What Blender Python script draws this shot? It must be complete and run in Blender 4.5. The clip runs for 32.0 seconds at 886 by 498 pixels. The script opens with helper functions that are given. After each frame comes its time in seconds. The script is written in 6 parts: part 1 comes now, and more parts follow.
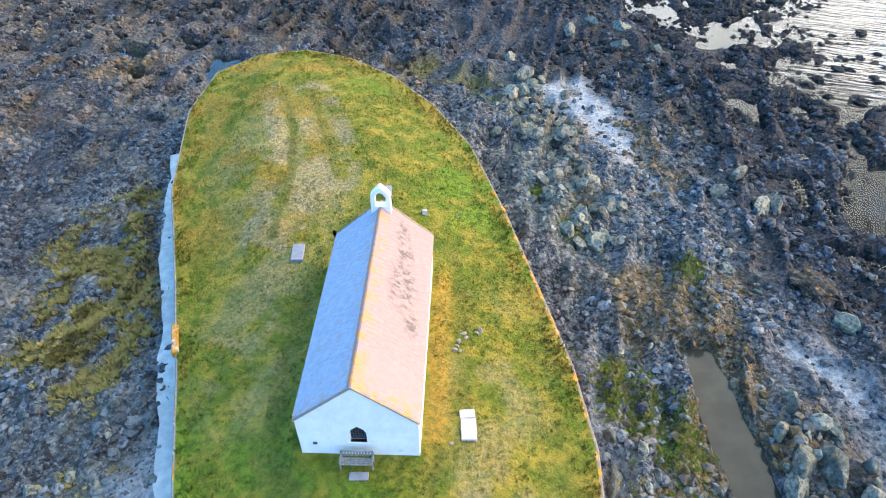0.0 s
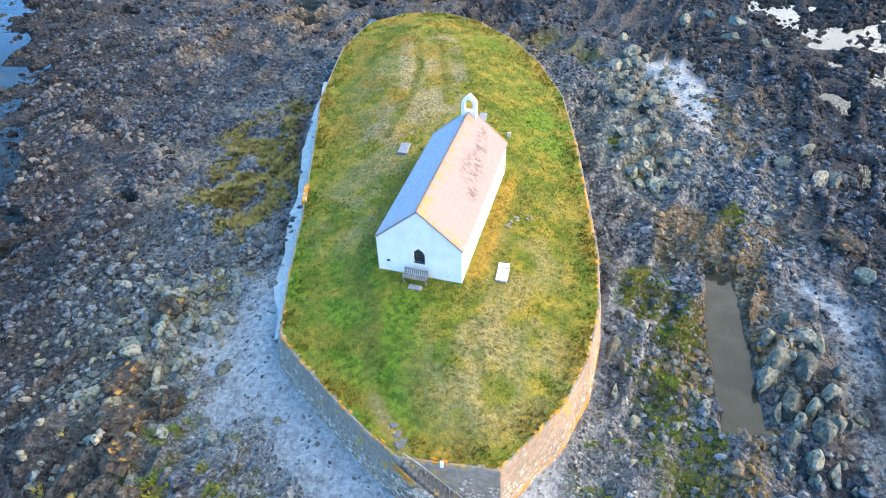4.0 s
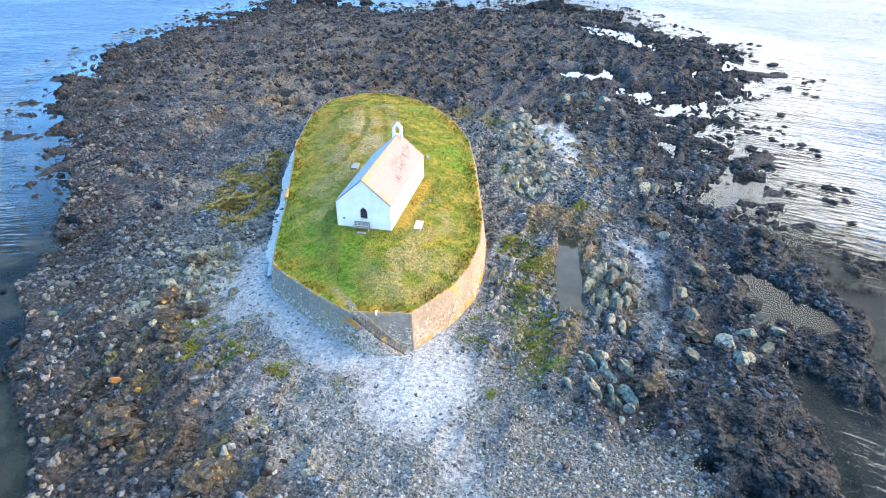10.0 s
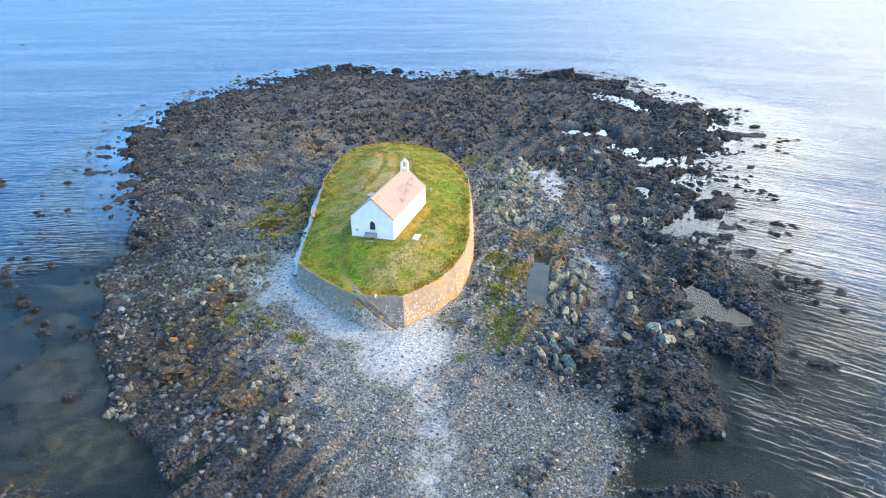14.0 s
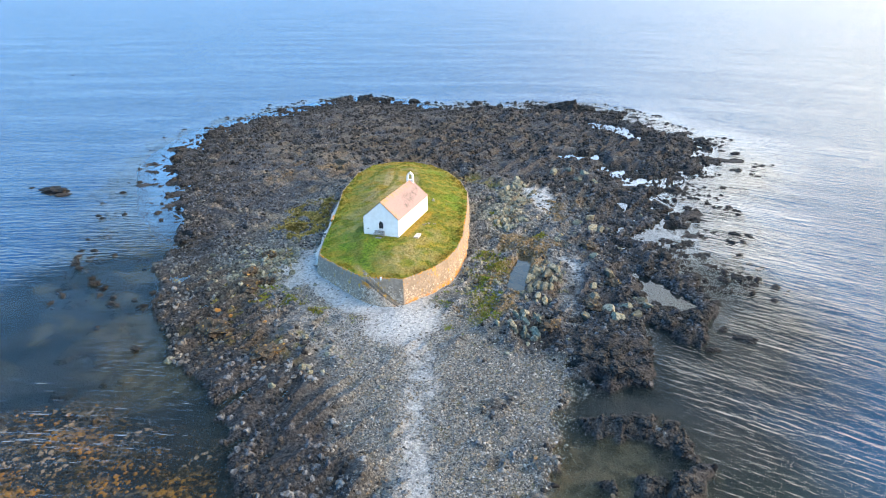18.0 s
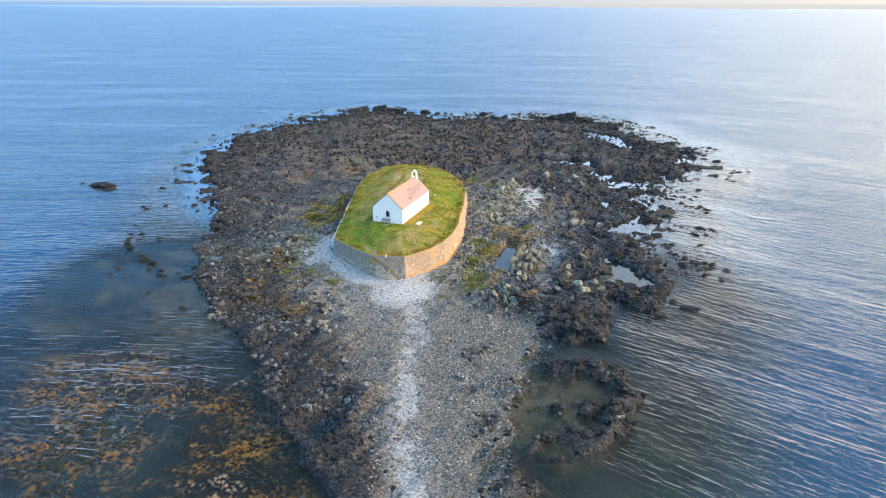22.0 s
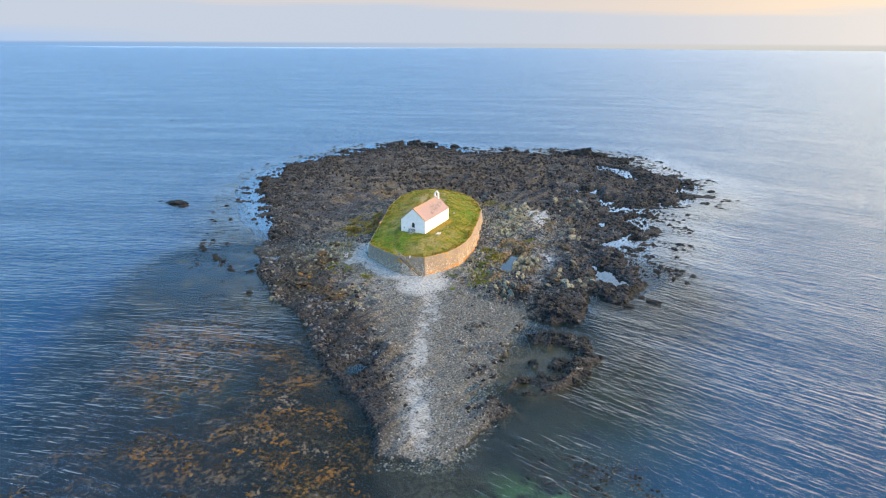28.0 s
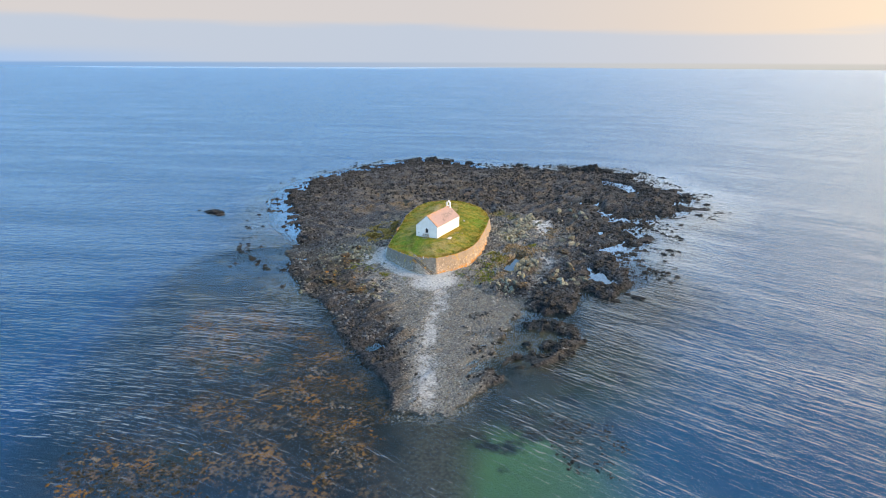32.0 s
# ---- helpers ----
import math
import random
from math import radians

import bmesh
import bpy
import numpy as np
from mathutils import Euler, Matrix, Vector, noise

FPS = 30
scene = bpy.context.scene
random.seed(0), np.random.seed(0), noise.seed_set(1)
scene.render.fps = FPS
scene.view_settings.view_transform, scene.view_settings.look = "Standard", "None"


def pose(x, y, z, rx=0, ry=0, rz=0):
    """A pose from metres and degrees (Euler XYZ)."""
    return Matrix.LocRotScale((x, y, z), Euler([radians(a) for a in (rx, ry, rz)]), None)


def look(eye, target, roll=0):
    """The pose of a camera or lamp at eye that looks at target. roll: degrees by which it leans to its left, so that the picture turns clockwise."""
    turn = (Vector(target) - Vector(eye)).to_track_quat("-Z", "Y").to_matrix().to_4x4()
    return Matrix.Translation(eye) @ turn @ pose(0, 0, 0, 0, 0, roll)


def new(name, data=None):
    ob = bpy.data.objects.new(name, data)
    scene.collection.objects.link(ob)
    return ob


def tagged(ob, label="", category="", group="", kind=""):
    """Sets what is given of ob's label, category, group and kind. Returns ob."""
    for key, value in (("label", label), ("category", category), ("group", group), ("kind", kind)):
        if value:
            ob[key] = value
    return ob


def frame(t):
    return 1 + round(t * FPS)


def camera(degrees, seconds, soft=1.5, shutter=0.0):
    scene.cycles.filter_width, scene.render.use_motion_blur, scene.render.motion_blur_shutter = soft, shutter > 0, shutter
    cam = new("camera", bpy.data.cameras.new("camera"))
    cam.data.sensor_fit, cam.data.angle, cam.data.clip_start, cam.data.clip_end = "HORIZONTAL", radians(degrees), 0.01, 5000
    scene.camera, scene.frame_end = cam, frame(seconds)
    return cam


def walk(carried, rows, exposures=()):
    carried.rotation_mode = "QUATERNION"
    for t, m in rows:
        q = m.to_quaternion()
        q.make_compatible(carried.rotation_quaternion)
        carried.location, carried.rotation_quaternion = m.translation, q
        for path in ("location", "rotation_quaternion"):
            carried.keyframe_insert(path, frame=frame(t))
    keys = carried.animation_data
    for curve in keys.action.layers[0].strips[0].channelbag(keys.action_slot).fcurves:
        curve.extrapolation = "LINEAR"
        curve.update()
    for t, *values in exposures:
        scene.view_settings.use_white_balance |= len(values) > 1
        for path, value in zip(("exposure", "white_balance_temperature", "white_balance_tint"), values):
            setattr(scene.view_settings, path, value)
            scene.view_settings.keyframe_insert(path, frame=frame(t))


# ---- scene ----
import collections
import itertools
import mathutils

cam = camera(68.1, 32.0, 1.1)
PATH = [
    (0, (5.031, -17.937, 29.667), (4.968, -16.436, 28.346), -0.7),
    (0.5, (6.787, -19.423, 29.76), (6.611, -17.932, 28.438), -0.8),
    (1, (8.245, -21.027, 29.878), (7.986, -19.551, 28.553), -0.9),
    (1.5, (9.374, -22.694, 29.989), (9.05, -21.232, 28.663), -1.1),
    (2, (10.24, -24.337, 30.056), (9.867, -22.884, 28.733), -1.1),
    (2.5, (10.829, -25.916, 30.178), (10.416, -24.471, 28.858), -1.2),
    (3, (11.095, -27.5, 30.291), (10.661, -26.056, 28.977), -1.1),
    (3.5, (11.025, -29.231, 30.49), (10.583, -27.785, 29.182), -1.2),
    (5.5, (13.135, -38.841, 31.519), (12.718, -37.339, 30.266), -1.5),
    (6, (13.969, -41.243, 31.676), (13.576, -39.721, 30.44), -1.3),
    (6.5, (15.154, -43.406, 31.911), (14.768, -41.873, 30.686), -1.4),
    (7, (16.365, -45.505, 32.146), (15.981, -43.956, 30.939), -1.5),
    (7.5, (17.393, -47.691, 32.353), (17.012, -46.12, 31.176), -1.3),
    (8, (18.146, -49.777, 32.48), (17.768, -48.171, 31.349), -0.8),
    (8.5, (18.801, -51.898, 32.61), (18.431, -50.272, 31.506), -0.5),
    (9, (19.644, -54.014, 32.826), (19.277, -52.372, 31.746), -0.5),
    (10, (21.634, -58.065, 33.371), (21.255, -56.383, 32.357), -0.3),
    (11, (23.982, -62.211, 33.803), (23.576, -60.503, 32.845), -0.4),
    (12, (26.187, -66.23, 34.099), (25.747, -64.503, 33.192), -0.2),
    (13, (28.707, -70.299, 34.428), (28.232, -68.56, 33.564), -0.3),
    (14, (30.903, -74.307, 34.879), (30.404, -72.559, 34.046), -0.3),
    (14.5, (31.985, -76.194, 34.995), (31.473, -74.439, 34.183), -0.3),
    (16.5, (36.087, -84.08, 36.067), (35.53, -82.319, 35.301), -0.2),
    (17, (37.189, -86.071, 36.38), (36.625, -84.309, 35.62), -0.0),
    (18, (39.396, -90.175, 36.952), (38.827, -88.409, 36.206), -0.1),
    (19, (41.553, -94.296, 37.293), (40.978, -92.524, 36.565), 0.0),
    (20, (43.721, -98.271, 37.78), (43.132, -96.501, 37.058), 0.1),
    (21, (45.89, -102.226, 38.244), (45.286, -100.459, 37.527), 0.1),
    (22, (48.022, -106.127, 38.734), (47.405, -104.362, 38.025), 0.2),
    (23, (50.242, -109.944, 39.202), (49.609, -108.176, 38.513), 0.2),
    (24, (52.431, -113.623, 39.624), (51.783, -111.854, 38.951), 0.2),
    (25, (54.777, -117.943, 39.877), (54.107, -116.173, 39.229), 0.2),
    (25.5, (55.886, -119.835, 40.127), (55.207, -118.066, 39.485), 0.3),
    (27.5, (60.153, -127.621, 41.183), (59.429, -125.859, 40.574), 0.3),
    (28, (61.267, -129.588, 41.398), (60.535, -127.828, 40.794), 0.3),
    (29, (63.447, -133.602, 41.785), (62.694, -131.845, 41.196), 0.4),
    (30, (65.585, -137.483, 42.144), (64.806, -135.733, 41.569), 0.3),
    (31, (67.825, -141.348, 42.514), (67.037, -139.598, 41.952), 0.2),
    (32, (70.19, -145.202, 43.095), (69.398, -143.45, 42.543), 0.2),
]
walk(cam, [(t, look(eye, target, roll)) for t, eye, target, roll in PATH], [(0, 1.12, 6150, 12), (9, 1.4, 6200, 11), (14, 1.15, 6500, 10), (19, 1.0, 6950, 10), (32, 0.65, 7300, 11)])

SEA = -5.98       # sea level; the church stands at 0
rng = np.random.default_rng(7)

# ---- world, sun ----
WAVE = 0.56         # height of the sea's ripples
SUN_AZ, SUN_EL = radians(70), radians(14)
VEIL_BLUE, VEIL_CREAM = (2.7, 8.2, 15.2), (18.5, 16.4, 12.4)
sun_dir = Vector((math.sin(SUN_AZ) * math.cos(SUN_EL), math.cos(SUN_AZ) * math.cos(SUN_EL), math.sin(SUN_EL)))
world = bpy.data.worlds.new("sky")
scene.world = world
world.use_nodes = True
wt = world.node_tree
wt.nodes.clear()


def tnode(tree, kind, operation="", data_type="", interpolation_type="", attribute_name=""):
    n = tree.nodes.new(kind)
    if operation:
        n.operation = operation
    if data_type:
        n.data_type = data_type
    if interpolation_type:
        n.interpolation_type = interpolation_type
    if attribute_name:
        n.attribute_name = attribute_name
    return n


def mixed(tree, fac, a, b):
    """Mix of two colours (sockets or tuples)."""
    m = tnode(tree, "ShaderNodeMix", data_type="RGBA")
    for key, v in (("Factor", fac), ("A", a), ("B", b)):
        if isinstance(v, bpy.types.NodeSocket):
            tree.links.new(v, m.inputs[key])
        elif key == "Factor":
            m.inputs[key].default_value = v
        else:
            m.inputs[key].default_value = (*v, 1)
    return m.outputs["Result"]


def times(tree, a, b, op="MULTIPLY"):
    m = tnode(tree, "ShaderNodeMath", operation=op)
    for n, v in enumerate((a, b)):
        if isinstance(v, bpy.types.NodeSocket):
            tree.links.new(v, m.inputs[n])
        else:
            m.inputs[n].default_value = v
    return m.outputs[0]


def ramped(tree, value, lo, hi):
    r = tnode(tree, "ShaderNodeMapRange", interpolation_type="SMOOTHSTEP")
    r.inputs["From Min"].default_value, r.inputs["From Max"].default_value = lo, hi
    tree.links.new(value, r.inputs["Value"])
    return r.outputs["Result"]


w_out, w_bg = tnode(wt, "ShaderNodeOutputWorld"), tnode(wt, "ShaderNodeBackground")
sky = tnode(wt, "ShaderNodeTexSky")
sky.sky_type, sky.sun_disc, sky.sun_elevation, sky.sun_rotation = "NISHITA", False, SUN_EL, SUN_AZ
sky.altitude, sky.air_density, sky.dust_density, sky.ozone_density = 20.0, 1.0, 0.6, 3.0
w_co, w_map, w_noise = tnode(wt, "ShaderNodeTexCoord"), tnode(wt, "ShaderNodeMapping"), tnode(wt, "ShaderNodeTexNoise")
w_map.inputs["Scale"].default_value = (1.2, 1.2, 14.0)
w_noise.inputs["Scale"].default_value, w_noise.inputs["Detail"].default_value, w_noise.inputs["Roughness"].default_value = 1.3, 4.0, 0.5
wt.links.new(w_co.outputs["Generated"], w_map.inputs["Vector"])
wt.links.new(w_map.outputs["Vector"], w_noise.inputs["Vector"])
w_dot, w_sep = tnode(wt, "ShaderNodeVectorMath", operation="DOT_PRODUCT"), tnode(wt, "ShaderNodeSeparateXYZ")
w_dot.inputs[1].default_value = (math.sin(SUN_AZ), math.cos(SUN_AZ), 0)
wt.links.new(w_co.outputs["Generated"], w_dot.inputs[0])
wt.links.new(w_co.outputs["Generated"], w_sep.inputs[0])
sunward = ramped(wt, w_dot.outputs["Value"], -0.15, 0.98)
# a thin high veil out of view, blue away from the sun and cream towards it, brightened to light ground and sea
veil = mixed(wt, sunward, VEIL_BLUE, VEIL_CREAM)
veil = mixed(wt, ramped(wt, w_sep.outputs["Z"], 0.25, 0.70), mixed(wt, sunward, (2.1, 5.8, 12.4), (10.0, 11.6, 13.6)), veil)
high = mixed(wt, times(wt, ramped(wt, w_sep.outputs["Z"], 1.5, 0.3), 0.85), sky.outputs["Color"], veil)
# the bright haze round the low sun, widened to whiten the water's reflections
w_sun = tnode(wt, "ShaderNodeVectorMath", operation="DOT_PRODUCT")
w_sun.inputs[1].default_value = sun_dir
wt.links.new(w_co.outputs["Generated"], w_sun.inputs[0])
high = mixed(wt, ramped(wt, w_sun.outputs["Value"], 0.18, 0.95), high, (21.0, 19.8, 16.8))
# cloud banks low over the horizon: cream above, grey-blue below
cream = mixed(wt, sunward, (3.6, 3.25, 2.95), (5.2, 3.7, 2.2))
bank = mixed(wt, sunward, (2.8, 3.05, 3.5), (3.7, 3.3, 3.1))
streak = times(wt, w_sep.outputs["Z"], times(wt, times(wt, w_noise.outputs["Fac"], 0.5, "SUBTRACT"), 0.09), "ADD")
low = mixed(wt, ramped(wt, streak, 0.045, 0.062), bank, cream)
lowfade = ramped(wt, w_sep.outputs["Z"], 0.108, 0.082)
w_col = mixed(wt, times(wt, lowfade, 0.9), high, low)
w_col = mixed(wt, times(wt, times(wt, ramped(wt, w_sep.outputs["Z"], 0.022, 0.002), ramped(wt, w_dot.outputs["Value"], -0.35, -0.75)), 0.75), w_col, (1.5, 2.9, 5.4))
# the sky under the horizon, coloured as hazy far sea past the sheet's rim
w_col = mixed(wt, ramped(wt, w_sep.outputs["Z"], -0.0005, -0.0045), w_col, mixed(wt, ramped(wt, w_dot.outputs["Value"], -0.7, 0.5), (1.15, 2.3, 4.3), (3.3, 3.4, 3.5)))
wt.links.new(w_col, w_bg.inputs["Color"])
w_bg.inputs["Strength"].default_value = 0.12
wt.links.new(w_bg.outputs["Background"], w_out.inputs["Surface"])

sun_data = bpy.data.lights.new("sun", "SUN")
sun_data.energy, sun_data.angle, sun_data.color = 2.7, radians(9), (1.0, 0.67, 0.45)
sun = new("sun", sun_data)
sun.matrix_world = look(sun_dir * 100, (0, 0, 0))


# ---- noise and plan ----
TABLE = rng.random((256, 256))


def vnoise(x, y):
    """Smooth value noise in 0..1 with cells of one unit."""
    xi, yi = np.floor(x).astype(int), np.floor(y).astype(int)
    u, v = x - xi, y - yi
    u, v = u * u * (3 - 2 * u), v * v * (3 - 2 * v)
    a, b = TABLE[xi & 255, yi & 255], TABLE[(xi + 1) & 255, yi & 255]
    c, d = TABLE[xi & 255, (yi + 1) & 255], TABLE[(xi + 1) & 255, (yi + 1) & 255]
    return (a * (1 - u) + b * u) * (1 - v) + (c * (1 - u) + d * u) * v


def fbm(x, y, size, octaves=4, shift=0.0):
    out, amp, total = 0.0, 1.0, 0.0
    for k in range(octaves):
        out = out + amp * vnoise(x * 2**k / size + 17.3 * k + shift, y * 2**k / size + 9.1 * k - shift)
        total, amp = total + amp, amp * 0.5
    return out / total


def ridged(x, y, size, octaves=3, shift=0.0):
    out, amp, total = 0.0, 1.0, 0.0
    for k in range(octaves):
        out = out + amp * (1 - np.abs(2 * vnoise(x * 2**k / size + 31.7 * k + shift, y * 2**k / size + 5.3 * k + shift) - 1))
        total, amp = total + amp, amp * 0.55
    return out / total


def step(a, b, x):
    t = np.clip((x - a) / (b - a), 0, 1)
    return t * t * (3 - 2 * t)


def poly_dist(x, y, poly):
    """Signed distance to a closed outline, positive inside."""
    best, inside = np.full(np.shape(x), 1e9), np.zeros(np.shape(x), bool)
    for (ax, ay), (bx, by) in zip(poly, poly[1:] + poly[:1]):
        dx, dy = bx - ax, by - ay
        t = np.clip(((x - ax) * dx + (y - ay) * dy) / (dx * dx + dy * dy), 0, 1)
        best = np.minimum(best, np.hypot(x - ax - t * dx, y - ay - t * dy))
        if dy:
            inside ^= ((ay > y) != (by > y)) & (x < dx * (y - ay) / dy + ax)
    return np.where(inside, best, -best)


def line_dist(x, y, line):
    best = np.full(np.shape(x), 1e9)
    for (ax, ay), (bx, by) in zip(line, line[1:]):
        dx, dy = bx - ax, by - ay
        t = np.clip(((x - ax) * dx + (y - ay) * dy) / (dx * dx + dy * dy), 0, 1)
        best = np.minimum(best, np.hypot(x - ax - t * dx, y - ay - t * dy))
    return best


SHORE = [(34, -70), (29, -70), (25, -65), (17.7, -59.6), (5.6, -49.6), (-4, -38.5), (-13, -34), (-19, -29), (-25, -24), (-34, -14), (-40, -2), (-46, 8), (-60, 24), (-76, 42), (-85, 58),
         (-92, 80), (-92, 97), (-88, 118), (-84, 135), (-78, 155), (-60, 155), (-45, 143), (-32, 143), (-25, 154), (-7, 150), (4, 168), (18, 158), (27, 144), (34, 127), (43, 121)]
SHORE_EAST = [(50, 108), (50, 86), (41, 72), (39, 52), (43, 43), (42, 30), (43, 19), (48, 12), (50.6, 5.4), (51.8, 1.9), (50.4, -3.3), (48.2, -11), (44, -8.5), (43, -20), (38, -22.6), (34, -22),
              (32.5, -30), (33.5, -37), (36, -46), (39, -56), (37, -63), (36, -68)]
SHORE = SHORE + SHORE_EAST
BANKS = [[(35.7, -30.3), (39.4, -29.5), (43.0, -27.8), (45.4, -29.6), (47.0, -30.0), (46.5, -33.2), (44.2, -33.7), (41.4, -32.4), (38.5, -32.5), (36.5, -32.3)],
         [(47.9, -35.1), (45.7, -36.6), (44.6, -40.0), (45.2, -42.0), (43.4, -43.8), (40.7, -43.9), (37.5, -46.1), (37.4, -49.4), (42.0, -48.8), (45.6, -44.3), (47.2, -40.6)],
         [(38.9, -39.4), (40.2, -39.6), (40.2, -41.2), (39.0, -41.2)], [(42.4, -38), (44, -38.2), (43.8, -39.8), (42.6, -39.8)]]
POOLS = [[(15, 87), (26, 90.5), (28, 81), (18, 81)], [(27, 76), (33, 78), (32, 68)], [(34, 61.5), (40, 63), (38.5, 69)], [(16, 138), (30, 131), (36, 111), (22, 125)],
         [(40, 9.5), (42.5, 7), (46, 3), (45.8, -0.8), (43.8, -1), (42.2, 3.3)], [(41.8, -7), (43.6, -8.5), (45, -17), (43.6, -17), (43, -12)], [(-20, 44), (-24, 47), (-26, 58), (-22, 55)]]
ROCK_POOL = [(20.0, 12.0), (22.2, 12.4), (23.2, 4.0), (23.6, -2.7), (21.2, -3.4), (20.4, 4.5)]
WALL = [(8.4, -12.4), (9.7, -10.0), (11.1, -7.4), (12.1, -3.4), (12.3, 1.4), (11.6, 7.0), (10.1, 13.5), (8.1, 22), (5.5, 31), (2.0, 38), (-2.5, 44), (-7.5, 48), (-12.5, 50), (-17.5, 48.5),
        (-20.8, 44.5), (-21.2, 36.5), (-18.5, 24), (-14.6, 13.5), (-11.8, 5.5), (-9.8, -1.3), (-8.1, -6.0), (-5.4, -8.0), (-2.4, -10.0), (0.3, -11.7), (2.8, -13.0)]
TRAIL = [(9.5, -15), (13, -20), (16.5, -27.5), (19.5, -39), (25, -52), (29, -60), (33, -69)]
SPIT = [(9.5, -15), (11, -24), (15, -32), (21, -43), (27, -54), (33, -68), (40, -86), (47, -102)]
SHINGLE = [(8, -14), (15, -12), (20, -15), (26, -18), (32, -20), (33, -28), (32.5, -37), (34, -47), (32, -58), (25, -53), (16, -41), (8, -31), (2, -25), (-1, -18), (2, -15)]
KELP = [(-1, -103), (-12.6, -83), (-20, -64), (-27, -50), (-18, -45), (-8, -46), (0, -47), (10, -55), (20, -62), (26, -74), (33, -88), (26, -104)]
SANDS = [[(13, 49), (18, 51), (21, 44), (22, 36), (23.4, 28), (21, 31), (17, 42)], [(27.5, 12), (31, 9), (31.5, 4), (29, 7)]]
GREENS = [(14.9, 9.3, 1.3), (14.7, 7.0, 1.2), (16.0, 7.2, 1.0), (17.1, 4.0, 0.9), (18.9, 3.6, 0.8), (17.3, -0.6, 0.9), (20.3, -4.7, 1.1), (18.2, -3.9, 0.8), (22.3, 19.3, 1.4), (13.6, 23.8, 1.1), (11.4, 28.6, 0.9), (-11.5, -17.5, 1.3)]
GULLY = [(29.3, 12.3), (30.4, 9.1), (30.1, 2.7), (30.9, -5.2), (31.8, -9.7)]
WEEDS = [[(-3, 52), (4, 49), (9, 42), (12, 44), (8, 52), (0, 56)], [(-25.5, 8), (-26, 13), (-27, 20), (-27.3, 23.4), (-23.2, 27.6), (-20.7, 23), (-18.4, 15.9), (-18.2, 11.8), (-17.5, 6.4), (-20, 5.6)], [(13.5, 10), (16.7, 11), (19, 3.2), (17.2, -0.3), (19.8, -7), (23, -14), (20.5, -14.5), (16, -2), (14.5, 6.5)]]


def plan(x, y):
    """Zones of the reef: the ground's height and the shares of pebbles, pale grit, weed and wet black rock."""
    d = poly_dist(x, y, SHORE)
    landward = d
    edge = 3.0 * (fbm(x, y, 7, 3) - 0.5) + 1.6 * (fbm(x, y, 2.2, 2, 4.0) - 0.5)
    edge = edge + 3.2 * (fbm(x, y, 2.0, 2, 14.0) - 0.5) * step(28, 36, x) * step(18, 8, y)
    east = step(20, 40, x) * step(12, 30, y) + step(-18, -36, x) * step(2, 20, y)
    d = d - 3.2 * step(-18, -36, x) * step(2, 20, y)
    d = d + edge * (1 + 1.3 * east) + 12.0 * east * step(22, 8, d) * (ridged(x, y, 9, 3, 7.0) - 0.55)
    for shoal in BANKS:
        d = np.maximum(d, 1.1 * poly_dist(x, y, shoal) + 0.35 + edge * 0.45)
    w = -poly_dist(x, y, WALL)                       # distance outside the mound's wall
    spit, trail = line_dist(x - 2.2 * step(-20, -34, y), y, SPIT), line_dist(x, y, TRAIL)
    wob = 4.0 * (fbm(x, y, 6, 3, 2.0) - 0.5)
    pebble = step(13, 1, spit * (0.72 + 0.78 * step(-22, -38, y)) + 1.8 * wob) * step(-6, -13, y + 0.3 * wob)
    pebble = np.maximum(pebble, step(9, 3, w + wob) * step(2, -6, y) * step(17, 12, x))
    pebble = np.maximum(pebble, step(-3.0, 2.5, poly_dist(x, y, SHINGLE) + 1.6 * wob) * step(0.26, 0.44, fbm(x, y, 4.5, 4, 92.0)))
    pale = np.maximum(step(6.5, 1.5, w + 0.7 * wob) * step(8, -2, y) * step(14.5, 10, x), 0.80 * step(3.4, 0.6, trail + 0.5 * wob) * step(-71, -66, y) * (0.45 + 0.75 * fbm(x, y, 1.5, 3, 70.0)))
    pale = np.maximum(pale, step(9.0, 2, np.hypot(x - 10.5, (y + 17) * 0.8) + 0.8 * wob))
    pale = np.maximum(pale, 0.8 * step(4, 0, np.hypot(x + 10, (y + 10) * 0.7) + 0.6 * wob))
    pale = np.maximum(pale, 0.85 * step(7, 1, np.hypot(x + 13, (y + 5) * 0.8) + 0.9 * wob) * step(0.36, 0.55, fbm(x, y, 1.8, 3, 44.0)))
    pale = np.maximum(pale, 0.50 * step(12, 4, np.hypot((x - 7) * 0.75, y + 20) + 1.2 * wob) * step(0.34, 0.62, fbm(x, y, 1.3, 4, 46.0)))
    pale = np.maximum(pale, 0.55 * step(4.0, 0.8, w + 0.6 * wob) * step(10.5, 12.5, x) * step(18, 4, y) * step(0.34, 0.56, fbm(x, y, 1.5, 3, 48.0)))
    for sand in SANDS:
        pale = np.maximum(pale, 0.95 * step(-1.6, 1.2, poly_dist(x, y, sand) + 0.7 * wob) * step(0.25, 0.52, fbm(x, y, 1.6, 3, 40.0)))
    pale = np.maximum(pale, 0.42 * step(1.9, 0.5, line_dist(x, y, GULLY) + 0.5 * wob) * step(0.30, 0.55, fbm(x, y, 1.8, 3, 42.0)))
    weed = np.zeros_like(x)
    for patch in WEEDS:
        weed = np.maximum(weed, step(-1.5, 1.5, poly_dist(x, y, patch) + wob) * step(0.34, 0.52, fbm(x, y, 2.0, 3, 8.0)))
    weed = np.maximum(weed, 0.8 * step(0.62, 0.70, fbm(x, y, 1.5, 3, 90.0)) * step(6, -6, y) * step(-34, -24, y) * step(24, 16, x) * step(-20, -13, x) * (1 - step(0.3, 0.6, pale)))
